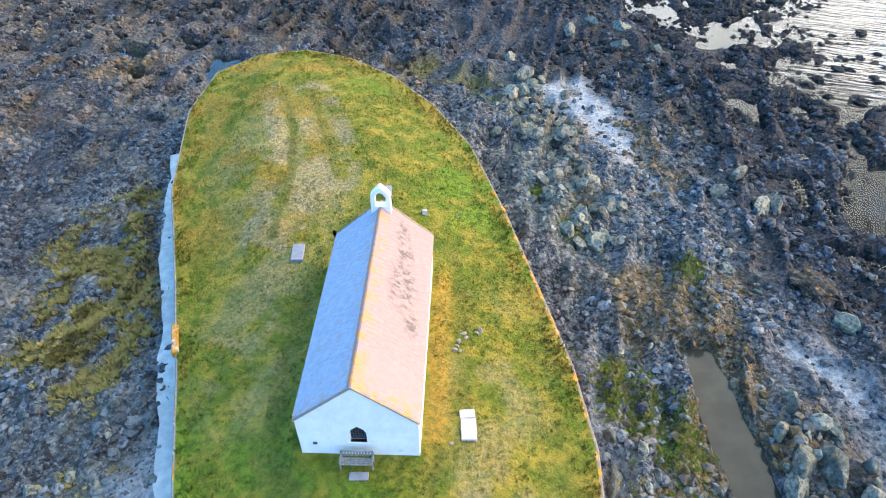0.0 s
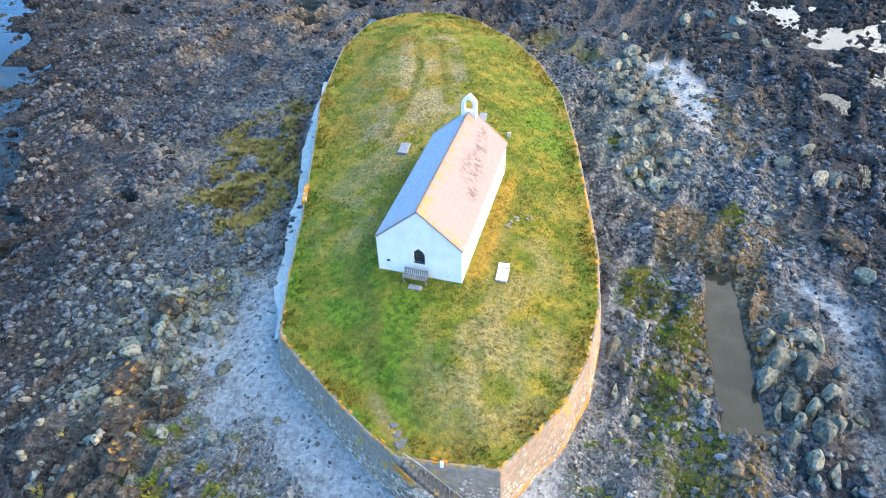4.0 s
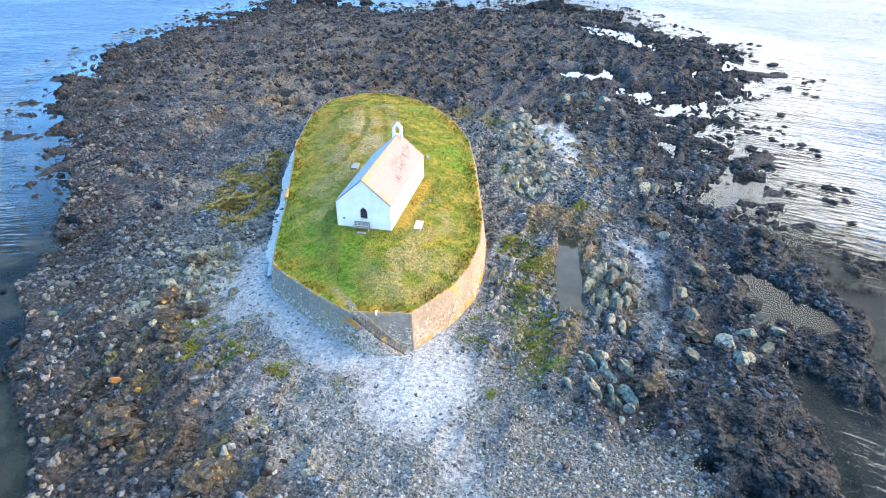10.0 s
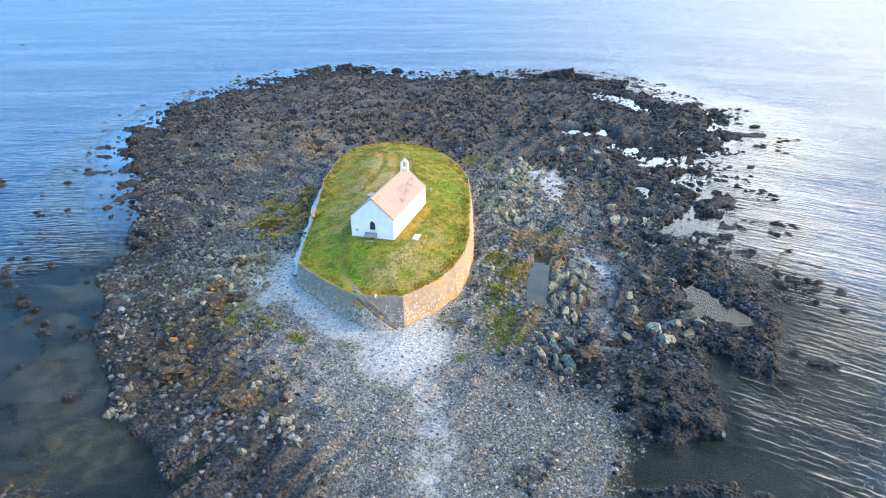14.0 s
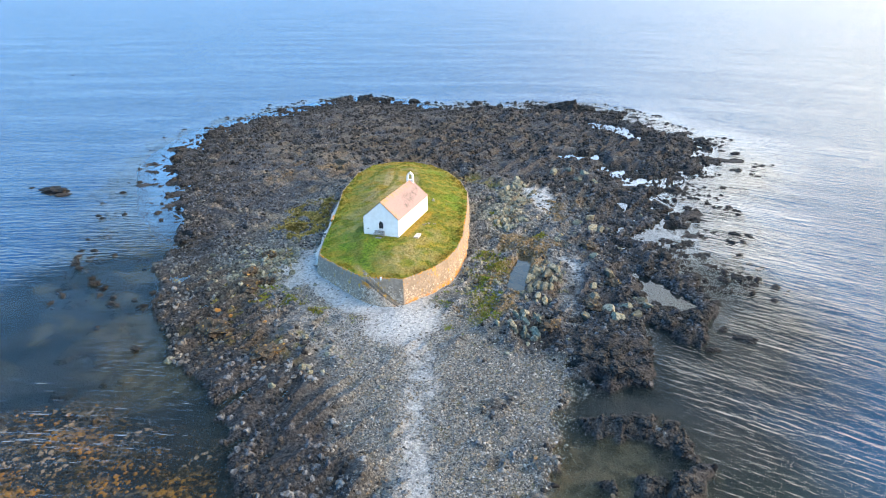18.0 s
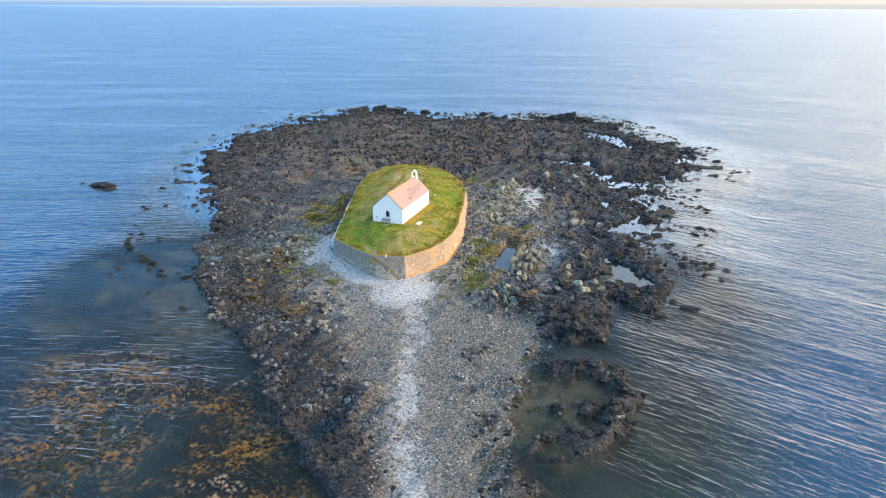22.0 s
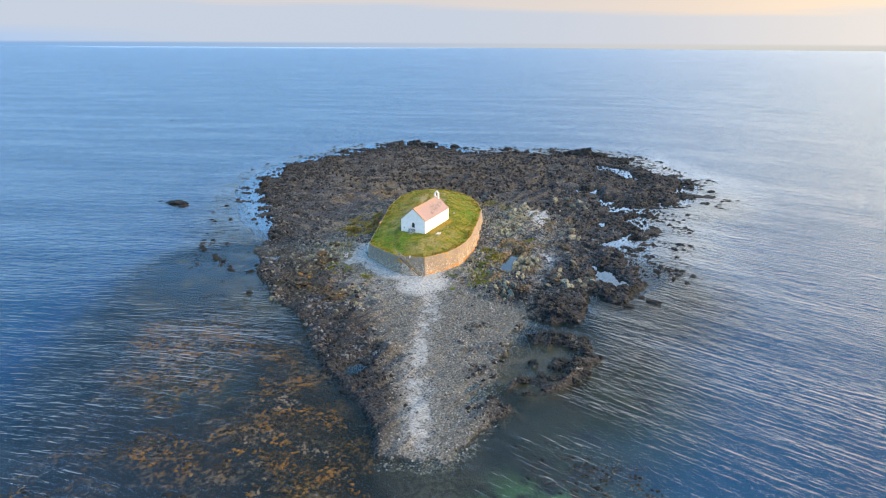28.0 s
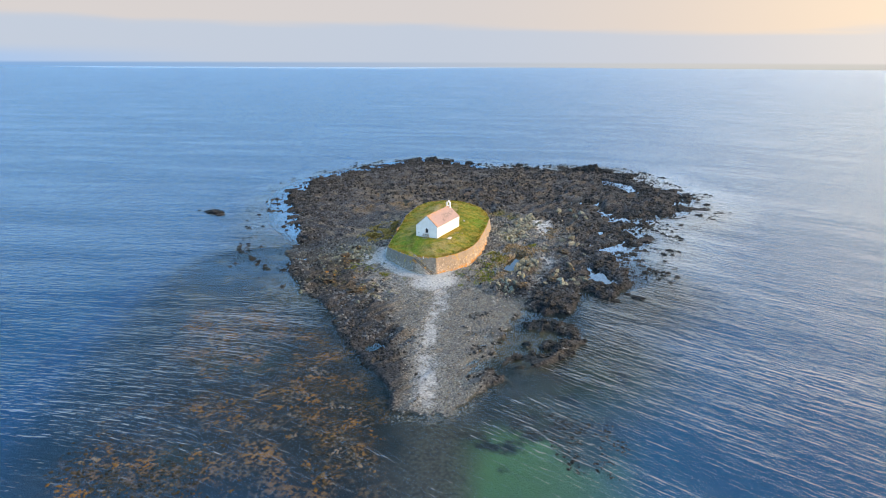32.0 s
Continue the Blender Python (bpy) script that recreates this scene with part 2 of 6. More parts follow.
    for cx, cy, rad in GREENS:
        weed = np.maximum(weed, step(rad + 0.4, 0.4 * rad, np.hypot(x - cx, (y - cy) * 0.7) + 0.35 * wob))
    inland = step(12, -6, y) * step(25, 10, x)
    wet = np.clip(np.maximum(step(21, 8, d + 1.5 * wob + 1.5 * inland), np.maximum(0.65 * step(32, 80, y + 3 * wob), 0.95 * step(6, 26, x + wob) * step(28, 58, y + 3 * wob))) * step(0.3, 0.55, fbm(x, y, 9, 3, 6.0) + 0.18 + 0.3 * step(9, 4, d)), 0, 1) * (1 - pebble) * (1 - pale)
    south = step(28, 36, x) * step(16, 6, y)
    south = south * (1 - pebble)
    rise = -5.95 + (0.27 + 0.14 * south) * step(-0.6, 1.2, d) * (1 - pebble) + 0.2 * step(0, 12, d) + 0.28 * step(10, 30, d) + 0.35 * step(9, 0, w) + 0.1 * pebble - 0.16 * pebble * step(7, 0, d)
    deep = -6.1 - 0.05 * np.clip(-d, 0, 30) - 0.12 * np.clip(-d - 8, 0, 30) - 6 * step(35, 160, -d)
    shelf = step(50, 6, line_dist(x, y, [(-38, -22), (-22, -62), (-4, -92), (16, -70), (36, -75), (46, -90), (62, -108)]))
    deep = np.maximum(deep, -6.25 - 1.0 * (1 - shelf) - 0.03 * np.clip(-d, 0, 200) - 8 * (1 - shelf) * step(5, 60, -d))
    deep = deep - (0.25 + 0.2 * south) * step(0.2, -1.5, d)
    base = np.where(d > 0, rise, np.minimum(deep, rise))
    rough = (1 - 0.85 * np.maximum(pebble, pale)) * step(-14, 2, d) * np.maximum(step(-2.5, 1.0, d), np.clip(east, 0, 1))
    sx, sy = x * 0.97 - y * 0.2, (x * 0.2 + y * 0.97) * 0.42
    rock = 1.0 * (ridged(sx, sy, 5.0, 3, 1.0) - 0.62) + 0.75 * (ridged(sx, sy, 2.0, 1, 3.0) - 0.6) + 0.5 * (fbm(x, y, 16, 2, 5.0) - 0.5)
    reefy = step(0.56, 0.70, fbm(x, y, 5.5, 3, 20.0)) * step(-17, -3, d) * np.maximum(np.maximum(east, step(60, 110, y)), 0.4 * step(-30, -50, x + 0.5 * y))
    base = np.maximum(base, np.where(d < 1, SEA - 0.35 + 0.55 * reefy, -99) * (reefy > 0.05) - 99 * (reefy <= 0.05))
    z = base + (1.25 - 0.4 * step(-20, -34, x)) * rough * rock * (0.75 + 0.6 * fbm(x, y, 20, 2, 9.0) + 0.55 * step(5, 12, d)) + 0.06 * (fbm(x, y, 1.8, 2) - 0.5)
    z = np.where(landward > 7, np.maximum(z, SEA + 0.04 + 0.22 * step(7, 14, landward) + 0.05 * rock), z)
    low = np.zeros_like(x)
    for pool in POOLS:
        low = np.maximum(low, step(-2.5, 0.3, poly_dist(x, y, pool) + 0.7 * edge))
    for cx, cy, rx, ry in PUDDLES:
        low = np.maximum(low, step(1.25, 0.75, np.hypot((0.93 * (x - cx) - 0.37 * (y - cy)) / rx, (0.37 * (x - cx) + 0.93 * (y - cy)) / ry) + 0.12 * edge))
    z = z * (1 - low) + low * (SEA - 0.40 + 0.28 * rock)
    strand = step(3.0, 2.2, w) * step(-6.5, -8, x) * step(37, 34, y) * step(-6, -3.5, y)
    z = z * (1 - strand) + np.minimum(z, -4.95) * strand
    bank = poly_dist(x, y, ROCK_POOL)
    z = np.where(bank > -2.6, np.maximum(z, -5.64 + 0.2 * rock), z)
    z = z + 0.11 * np.clip((z - SEA) / 0.05, -1, 1) * (np.hypot(x, y) < 400)
    pool = step(-0.5, 0.4, bank + 0.45 * edge)
    z = z * (1 - pool) + pool * (-6.05)
    return z, pebble, pale, weed, wet, d, w


CROWN = [(-40, 30), (-62, 60), (-70, 100), (-40, 125), (0, 130), (20, 110), (8, 70), (-12, 56), (-26, 50)]
TAN_STREAKS = [[(-38.1, 18.8), (-33, 17.9), (-28.7, 15.3)], [(-63.2, 71.6), (-55.3, 72), (-48.4, 75.4)], [(-37.9, 11.6), (-33.3, 7.5)], [(-67.9, 81), (-64.8, 73)], [(-36, 16.6), (-32.5, 16)], [(-29.6, 8.2), (-27.4, 9.3)], [(-52, 44), (-44, 47)],
               [(-45, 60), (-40, 66)], [(-28, 66), (-22, 62)]]
PUDDLES = [(-36.6, 58, 3.4, 1.6), (-33.5, 52, 1.8, 1.0), (-30, 61, 2.4, 1.2), (-62, 50, 1.8, 1.0), (-48, 38, 1.4, 0.7), (-32, 8.5, 1.3, 0.6), (-41, 3.5, 1.6, 0.7), (-27.5, 41, 1.6, 0.8), (-57, 84, 2.6, 1.1), (-70, 96, 3.0, 1.2),
           (-18, 104, 3.2, 1.2), (8.5, 98.5, 3.4, 1.0), (-4, 92, 2.0, 0.8), (36, 22, 2.4, 0.8), (38.2, 21.4, 1.2, 0.8), (33.4, -20.4, 0.9, 0.9), (-24, 78, 2.2, 0.9), (-76, 72, 2.0, 1.0), (-54, 62, 1.4, 0.7)]


def tint(x, y):
    """Growth and soil on the rock: dark weed, buff grit, ochre lichen, grey-green lichen."""
    warp = 9.0 * (fbm(x, y, 14, 4, 33.0) - 0.5)
    fine = fbm(x, y, 2.6, 4, 37.0)
    dark = np.maximum(np.maximum(step(-24, -34, x + warp) * step(-14, -4, y), step(46, 66, y + warp)), step(24, 33, x + 0.8 * warp) * step(-30, -20, y))
    dark = np.maximum(dark, 0.9 * step(10, -2, np.hypot((x + 12) * 0.75, y + 27) + 0.5 * warp))
    dark = np.maximum(dark, 0.8 * step(8, 1, line_dist(x, y, [(-14, -31), (-2, -37), (10, -46), (20, -58)]) + 0.35 * warp))
    dark = np.clip(dark * (0.72 + 0.9 * step(0.40, 0.58, fine)), 0, 1)
    sx, sy = (0.93 * x - 0.37 * y) * 0.45, 0.37 * x + 0.93 * y
    streaks = step(0.57, 0.68, fbm(sx, sy, 3.4, 4, 51.0)) * step(-22, -30, x - 0.2 * y + warp) + 0.7 * step(0.60, 0.70, fbm(sx, sy, 2.4, 4, 55.0)) * step(50, 62, y)
    grit = 0.7 * streaks
    for line in TAN_STREAKS:
        grit = np.maximum(grit, step(1.7, 0.5, line_dist(x, y, line) + 2.4 * (fine - 0.5)))
    grit = np.maximum(grit, 0.85 * step(10, 4, np.hypot((x - 39.5) * 1.1, (y + 40) * 0.75) + 5 * (fine - 0.5)))
    grit = np.maximum(grit, 0.7 * step(9, 2, line_dist(x, y, [(-24, -28), (-14, -37)]) + 6 * (fine - 0.5)))
    ochre = step(0.52, 0.64, fbm(x, y, 4.5, 4, 61.0)) * np.maximum(step(34, 22, x + 0.4 * warp) * step(10, 16, x) * step(-20, -8, y) * step(60, 46, y), 0.55 * step(-3, 8, poly_dist(x, y, CROWN) + warp))
    ochre = np.maximum(ochre, 0.9 * step(0.50, 0.60, fbm(x, y, 2.2, 3, 63.0)) * step(5.5, 1.5, line_dist(x, y, [(-10, 55.5), (-2, 53), (5, 48)])))
    for cx, cy, rad in ((-35, 53, 4.5), (-34, 82, 6), (-12, -27, 4), (-5, -27.5, 4)):
        ochre = np.maximum(ochre, step(rad, 0.3 * rad, np.hypot(x - cx, y - cy) + 6 * (fine - 0.5)))
    green = np.maximum(step(13, 4, np.hypot(x + 17, (y + 6) * 0.7) + 0.5 * warp), step(8, 2, line_dist(x, y, [(14, 24), (10, 40), (14, 46)]) + 0.4 * warp))
    return np.clip(dark, 0, 1), np.clip(grit, 0, 1), np.clip(ochre, 0, 1), np.clip(green, 0, 1) * step(0.35, 0.6, fine)


# ---- materials ----
def material(name, rough=0.85, spec=0.3):
    m = bpy.data.materials.new(name)
    m.use_nodes = True
    p = m.node_tree.nodes["Principled BSDF"]
    p.inputs["Roughness"].default_value, p.inputs["Specular IOR Level"].default_value = rough, spec
    return m, m.node_tree, p


def noise_fac(tree, scale, lo, hi, detail=4.0, stretch=None, rough=0.55):
    """A share in 0..1 from noise in world metres."""
    g = tnode(tree, "ShaderNodeNewGeometry")
    n = tnode(tree, "ShaderNodeTexNoise")
    n.inputs["Scale"].default_value, n.inputs["Detail"].default_value, n.inputs["Roughness"].default_value = scale, detail, rough
    src = g.outputs["Position"]
    if stretch:
        mp = tnode(tree, "ShaderNodeMapping")
        mp.inputs["Scale"].default_value = stretch
        tree.links.new(src, mp.inputs["Vector"])
        src = mp.outputs["Vector"]
    tree.links.new(src, n.inputs["Vector"])
    r = tnode(tree, "ShaderNodeMapRange", interpolation_type="SMOOTHSTEP")
    r.inputs["From Min"].default_value, r.inputs["From Max"].default_value = lo, hi
    tree.links.new(n.outputs["Fac"], r.inputs["Value"])
    return r.outputs["Result"]


def bump(tree, p, fac, strength, distance):
    b = tnode(tree, "ShaderNodeBump")
    b.inputs["Strength"].default_value, b.inputs["Distance"].default_value = strength, distance
    tree.links.new(fac, b.inputs["Height"])
    tree.links.new(b.outputs["Normal"], p.inputs["Normal"])
    return b


def simple(name, base, dark, scale, rough=0.8, spec=0.3, relief=0.02, extra=()):
    """Two tones at a small and a large scale, with stains as (colour, scale, lo, hi) and fine relief."""
    m, tree, p = material(name, rough, spec)
    col = mixed(tree, noise_fac(tree, scale, 0.35, 0.65), base, dark)
    col = mixed(tree, times(tree, noise_fac(tree, scale * 0.13, 0.4, 0.7), 0.5), col, tuple(0.8 * c for c in dark))
    for tone, sc, lo, hi in extra:
        col = mixed(tree, noise_fac(tree, sc, lo, hi), col, tone)
    tree.links.new(col, p.inputs["Base Color"])
    bump(tree, p, noise_fac(tree, scale * 2.5, 0.2, 0.8), 0.6, relief)
    return m


# reef ground: zones by the mesh's own attribute
M_GROUND, gt, gp = material("reef_ground", 0.85, 0.12)
za = tnode(gt, "ShaderNodeAttribute", attribute_name="zone")
sep = tnode(gt, "ShaderNodeSeparateColor")
gt.links.new(za.outputs["Color"], sep.inputs["Color"])
zb = tnode(gt, "ShaderNodeAttribute", attribute_name="bed")
sepb = tnode(gt, "ShaderNodeSeparateColor")
gt.links.new(zb.outputs["Color"], sepb.inputs["Color"])
zt = tnode(gt, "ShaderNodeAttribute", attribute_name="growth")
sept = tnode(gt, "ShaderNodeSeparateColor")
gt.links.new(zt.outputs["Color"], sept.inputs["Color"])
c = mixed(gt, noise_fac(gt, 2.2, 0.40, 0.60, 8.0), (0.030, 0.034, 0.041), (0.16, 0.176, 0.195))
c = mixed(gt, times(gt, noise_fac(gt, 0.30, 0.42, 0.60, 8.0), 0.5), c, mixed(gt, noise_fac(gt, 2.8, 0.42, 0.62, 8.0), (0.020, 0.021, 0.025), (0.085, 0.086, 0.092)))
c = mixed(gt, times(gt, zt.outputs["Alpha"], 0.75), c, mixed(gt, noise_fac(gt, 1.7, 0.40, 0.60, 8.0), (0.060, 0.070, 0.060), (0.20, 0.215, 0.185)))
c = mixed(gt, times(gt, noise_fac(gt, 3.4, 0.55, 0.63, 8.0), 0.55), c, (0.36, 0.36, 0.34))
c = mixed(gt, times(gt, sept.outputs["Red"], 0.82), c, mixed(gt, noise_fac(gt, 2.4, 0.42, 0.64, 9.0), (0.0150, 0.0175, 0.025), (0.088, 0.098, 0.124)))
c = mixed(gt, times(gt, sept.outputs["Green"], 0.85), c, mixed(gt, noise_fac(gt, 2.9, 0.36, 0.60, 8.0), (0.065, 0.056, 0.047), (0.27, 0.24, 0.195)))
c = mixed(gt, times(gt, sept.outputs["Blue"], 0.8), c, mixed(gt, noise_fac(gt, 2.6, 0.38, 0.60, 8.0), (0.028, 0.024, 0.012), (0.165, 0.105, 0.030)))
c = mixed(gt, times(gt, noise_fac(gt, 5.5, 0.56, 0.64, 9.0, None, 0.65), 0.42), c, (0.24, 0.24, 0.25))
c = mixed(gt, times(gt, za.outputs["Alpha"], 0.85), c, mixed(gt, noise_fac(gt, 3.0, 0.42, 0.62, 8.0), (0.014, 0.0155, 0.0195), (0.070, 0.070, 0.074)))
peb = mixed(gt, noise_fac(gt, 7.0, 0.38, 0.62, 8.0), (0.035, 0.036, 0.036), (0.20, 0.205, 0.20))
peb = mixed(gt, times(gt, noise_fac(gt, 0.55, 0.52, 0.64, 6.0), 0.6), peb, mixed(gt, noise_fac(gt, 3.0, 0.4, 0.6), (0.12, 0.12, 0.035), (0.05, 0.05, 0.04)))
c = mixed(gt, sep.outputs["Red"], c, peb)
# pale grit tinted blue to carry the colour of the wall's shade
c = mixed(gt, times(gt, sep.outputs["Green"], 0.8), c, mixed(gt, noise_fac(gt, 2.6, 0.3, 0.7, 8.0), (0.33, 0.36, 0.40), (0.60, 0.63, 0.66)))
c = mixed(gt, times(gt, sep.outputs["Blue"], 0.9), c, mixed(gt, noise_fac(gt, 1.4, 0.4, 0.6, 6.0), (0.075, 0.085, 0.016), (0.155, 0.125, 0.035)))
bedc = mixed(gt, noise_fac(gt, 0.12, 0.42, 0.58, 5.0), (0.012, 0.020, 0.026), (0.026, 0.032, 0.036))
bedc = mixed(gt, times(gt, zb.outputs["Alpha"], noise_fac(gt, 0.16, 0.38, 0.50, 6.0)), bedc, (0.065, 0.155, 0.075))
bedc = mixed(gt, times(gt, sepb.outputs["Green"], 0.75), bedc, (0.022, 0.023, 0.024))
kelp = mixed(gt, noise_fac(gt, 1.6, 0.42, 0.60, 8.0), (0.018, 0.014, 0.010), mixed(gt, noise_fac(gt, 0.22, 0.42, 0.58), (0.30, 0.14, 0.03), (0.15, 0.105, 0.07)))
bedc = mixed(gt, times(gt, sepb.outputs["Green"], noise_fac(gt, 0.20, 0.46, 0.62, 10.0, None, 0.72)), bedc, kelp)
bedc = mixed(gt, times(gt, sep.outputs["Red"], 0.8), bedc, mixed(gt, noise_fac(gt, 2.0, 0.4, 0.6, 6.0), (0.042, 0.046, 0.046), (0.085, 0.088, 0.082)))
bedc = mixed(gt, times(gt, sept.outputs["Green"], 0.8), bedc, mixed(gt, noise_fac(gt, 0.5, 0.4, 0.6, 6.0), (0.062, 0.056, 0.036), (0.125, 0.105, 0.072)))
# deep bed painted blue, standing in for light scattered by deep water
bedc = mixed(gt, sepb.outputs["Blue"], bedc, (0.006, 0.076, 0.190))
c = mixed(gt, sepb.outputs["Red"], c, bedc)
for size, lo, hi, share in ((3.2, 0.45, 1.0, 0.55), (6.5, 0.40, 1.0, 0.5)):
    cells = tnode(gt, "ShaderNodeTexVoronoi")
    cells.inputs["Scale"].default_value = size
    gt.links.new(tnode(gt, "ShaderNodeNewGeometry").outputs["Position"], cells.inputs["Vector"])
    cell_sep = tnode(gt, "ShaderNodeSeparateColor")
    gt.links.new(cells.outputs["Color"], cell_sep.inputs["Color"])
    stony = times(gt, times(gt, 1.0, sepb.outputs["Red"], "SUBTRACT"), ramped(gt, sep.outputs["Green"], 1.5, 0.5))
    darker = tnode(gt, "ShaderNodeMix", data_type="RGBA")
    darker.blend_type = "MULTIPLY"
    gt.links.new(times(gt, times(gt, ramped(gt, cell_sep.outputs["Red"], lo, hi), share), stony), darker.inputs["Factor"])
    gt.links.new(c, darker.inputs["A"])
    darker.inputs["B"].default_value = (0.25, 0.25, 0.27, 1)
    c = mixed(gt, times(gt, times(gt, ramped(gt, cell_sep.outputs["Green"], 0.72, 1.0), 0.30), stony), darker.outputs["Result"], mixed(gt, times(gt, za.outputs["Alpha"], sept.outputs["Red"], "MAXIMUM"), (0.38, 0.38, 0.37), (0.07, 0.066, 0.066)))
gt.links.new(c, gp.inputs["Base Color"])
bump(gt, gp, noise_fac(gt, 4.0, 0.2, 0.8, 10.0, None, 0.65), 1.0, 0.22)


def rock_material(name, tones, lichen=0.0, pale=0.6, single=False, patches=0.0):
    m, tree, p = material(name, 0.85, 0.12)
    oi = tnode(tree, "ShaderNodeNewGeometry")
    ramp = tnode(tree, "ShaderNodeValToRGB")
    while len(ramp.color_ramp.elements) < len(tones):
        ramp.color_ramp.elements.new(0.5)
    for n, (el, tone) in enumerate(zip(ramp.color_ramp.elements, tones)):
        el.position, el.color = n / (len(tones) - 1), (*tone, 1)
    tree.links.new(tnode(tree, "ShaderNodeObjectInfo").outputs["Random"] if single else oi.outputs["Random Per Island"], ramp.inputs["Fac"])
    col = mixed(tree, noise_fac(tree, 4.0, 0.4, 0.7, 6.0), ramp.outputs["Color"], tuple(0.5 * t for t in tones[0]))
    col = mixed(tree, times(tree, noise_fac(tree, 2.2, 0.54, 0.66, 6.0), pale), col, (0.40, 0.40, 0.37))
    if lichen:
        col = mixed(tree, times(tree, noise_fac(tree, 1.6, 0.58, 0.68), lichen), col, (0.33, 0.20, 0.05))
    if patches:
        at = tnode(tree, "ShaderNodeAttribute", attribute_name="growth")
        sp = tnode(tree, "ShaderNodeSeparateColor")
        tree.links.new(at.outputs["Color"], sp.inputs["Color"])
        weedy_tone = mixed(tree, noise_fac(tree, 3.0, 0.4, 0.62, 6.0), (0.0150, 0.0175, 0.025), (0.094, 0.102, 0.126))
        col = mixed(tree, times(tree, sp.outputs["Red"], 0.62), col, weedy_tone)
        col = mixed(tree, times(tree, sp.outputs["Green"], 0.55), col, (0.20, 0.175, 0.14))
        col = mixed(tree, times(tree, times(tree, sp.outputs["Blue"], 0.75), noise_fac(tree, 1.9, 0.38, 0.55, 5.0)), col, (0.155, 0.098, 0.030))
        col = mixed(tree, times(tree, at.outputs["Alpha"], 0.5), col, (0.17, 0.185, 0.155))
    tree.links.new(col, p.inputs["Base Color"])
    bump(tree, p, noise_fac(tree, 9.0, 0.2, 0.8, 6.0), 0.8, 0.05)
    return m


M_PEBBLE = rock_material("pebbles", [(0.05, 0.055, 0.062), (0.105, 0.117, 0.13), (0.175, 0.19, 0.205), (0.165, 0.135, 0.10), (0.35, 0.36, 0.365)], 0.2, 0.25)
# reef rock tones shifted blue, painting in the cool skylight
M_ROCK = rock_material("reef_rock", [(0.030, 0.034, 0.041), (0.070, 0.079, 0.091), (0.118, 0.134, 0.156), (0.21, 0.225, 0.24)], 0.3, 0.25, False, 0.8)
M_BLACK = rock_material("weedy_rock", [(0.012, 0.013, 0.0155), (0.026, 0.027, 0.029), (0.058, 0.055, 0.053)], 0.0, 0.10)
M_BOULDER = rock_material("boulder_rock", [(0.08, 0.088, 0.078), (0.145, 0.155, 0.128), (0.20, 0.208, 0.168), (0.26, 0.255, 0.205)], 0.45, 0.25, True)
M_ORANGE = rock_material("lichened_boulder", [(0.16, 0.15, 0.12), (0.24, 0.21, 0.16)], 0.0, 0.2, True)
mo = M_ORANGE.node_tree
mo_p = mo.nodes["Principled BSDF"]
mo.links.new(mixed(mo, noise_fac(mo, 1.6, 0.40, 0.54, 5.0), mo_p.inputs["Base Color"].links[0].from_socket, (0.22, 0.115, 0.035)), mo_p.inputs["Base Color"])

# water: gloss on top of a clear body
M_WATER, wtr, wp = material("sea_water", 0.06, 0.5)
wtr.nodes.remove(wp)
w_o = wtr.nodes["Material Output"]
w_tr, w_gl, w_fr, w_mx = tnode(wtr, "ShaderNodeBsdfTransparent"), tnode(wtr, "ShaderNodeBsdfGlossy"), tnode(wtr, "ShaderNodeFresnel"), tnode(wtr, "ShaderNodeMixShader")
w_tr.inputs["Color"].default_value = (0.90, 0.95, 0.94, 1)
w_fr.inputs["IOR"].default_value = 1.32
wg = tnode(wtr, "ShaderNodeNewGeometry")
wsp = tnode(wtr, "ShaderNodeSeparateXYZ")
wtr.links.new(wg.outputs["Position"], wsp.inputs[0])
# crests bend round the reef: v = y + 0.33 * sqrt((x - 5)^2 + 20^2)
wx = times(wtr, wsp.outputs["X"], 5.0, "SUBTRACT")
wv = times(wtr, times(wtr, times(wtr, times(wtr, times(wtr, wx, wx), 400.0, "ADD"), 0.5, "POWER"), 0.33), wsp.outputs["Y"], "ADD")
heights = []
for along, across, amp in ((0.06, 0.19, 0.26), (0.16, 0.72, 0.46), (0.30, 1.35, 0.56), (0.8, 2.4, 0.20), (0.03, 0.10, 0.7)):
    cb, nn = tnode(wtr, "ShaderNodeCombineXYZ"), tnode(wtr, "ShaderNodeTexNoise")
    wtr.links.new(times(wtr, wsp.outputs["X"], along), cb.inputs["X"])
    wtr.links.new(times(wtr, wv, across), cb.inputs["Y"])
    wtr.links.new(cb.outputs["Vector"], nn.inputs["Vector"])
    nn.inputs["Scale"].default_value, nn.inputs["Detail"].default_value = 1.0, 1.5
    heights.append(times(wtr, nn.outputs["Fac"], amp))
wb = tnode(wtr, "ShaderNodeBump")
wb.inputs["Strength"].default_value, wb.inputs["Distance"].default_value = 1.0, WAVE
shelter = tnode(wtr, "ShaderNodeAttribute", attribute_name="ruffle")
calm = shelter.outputs["Fac"]          # 0 in pools and the lee of the reef, 1 on the open sea
rough_sea = times(wtr, times(wtr, calm, 0.34), 0.05, "ADD")
swell = ramped(wtr, calm, 0.12, 0.9)
gloss_gain = tnode(wtr, "ShaderNodeAttribute", attribute_name="gloss_gain").outputs["Fac"]
wtr.links.new(rough_sea, w_gl.inputs["Roughness"])
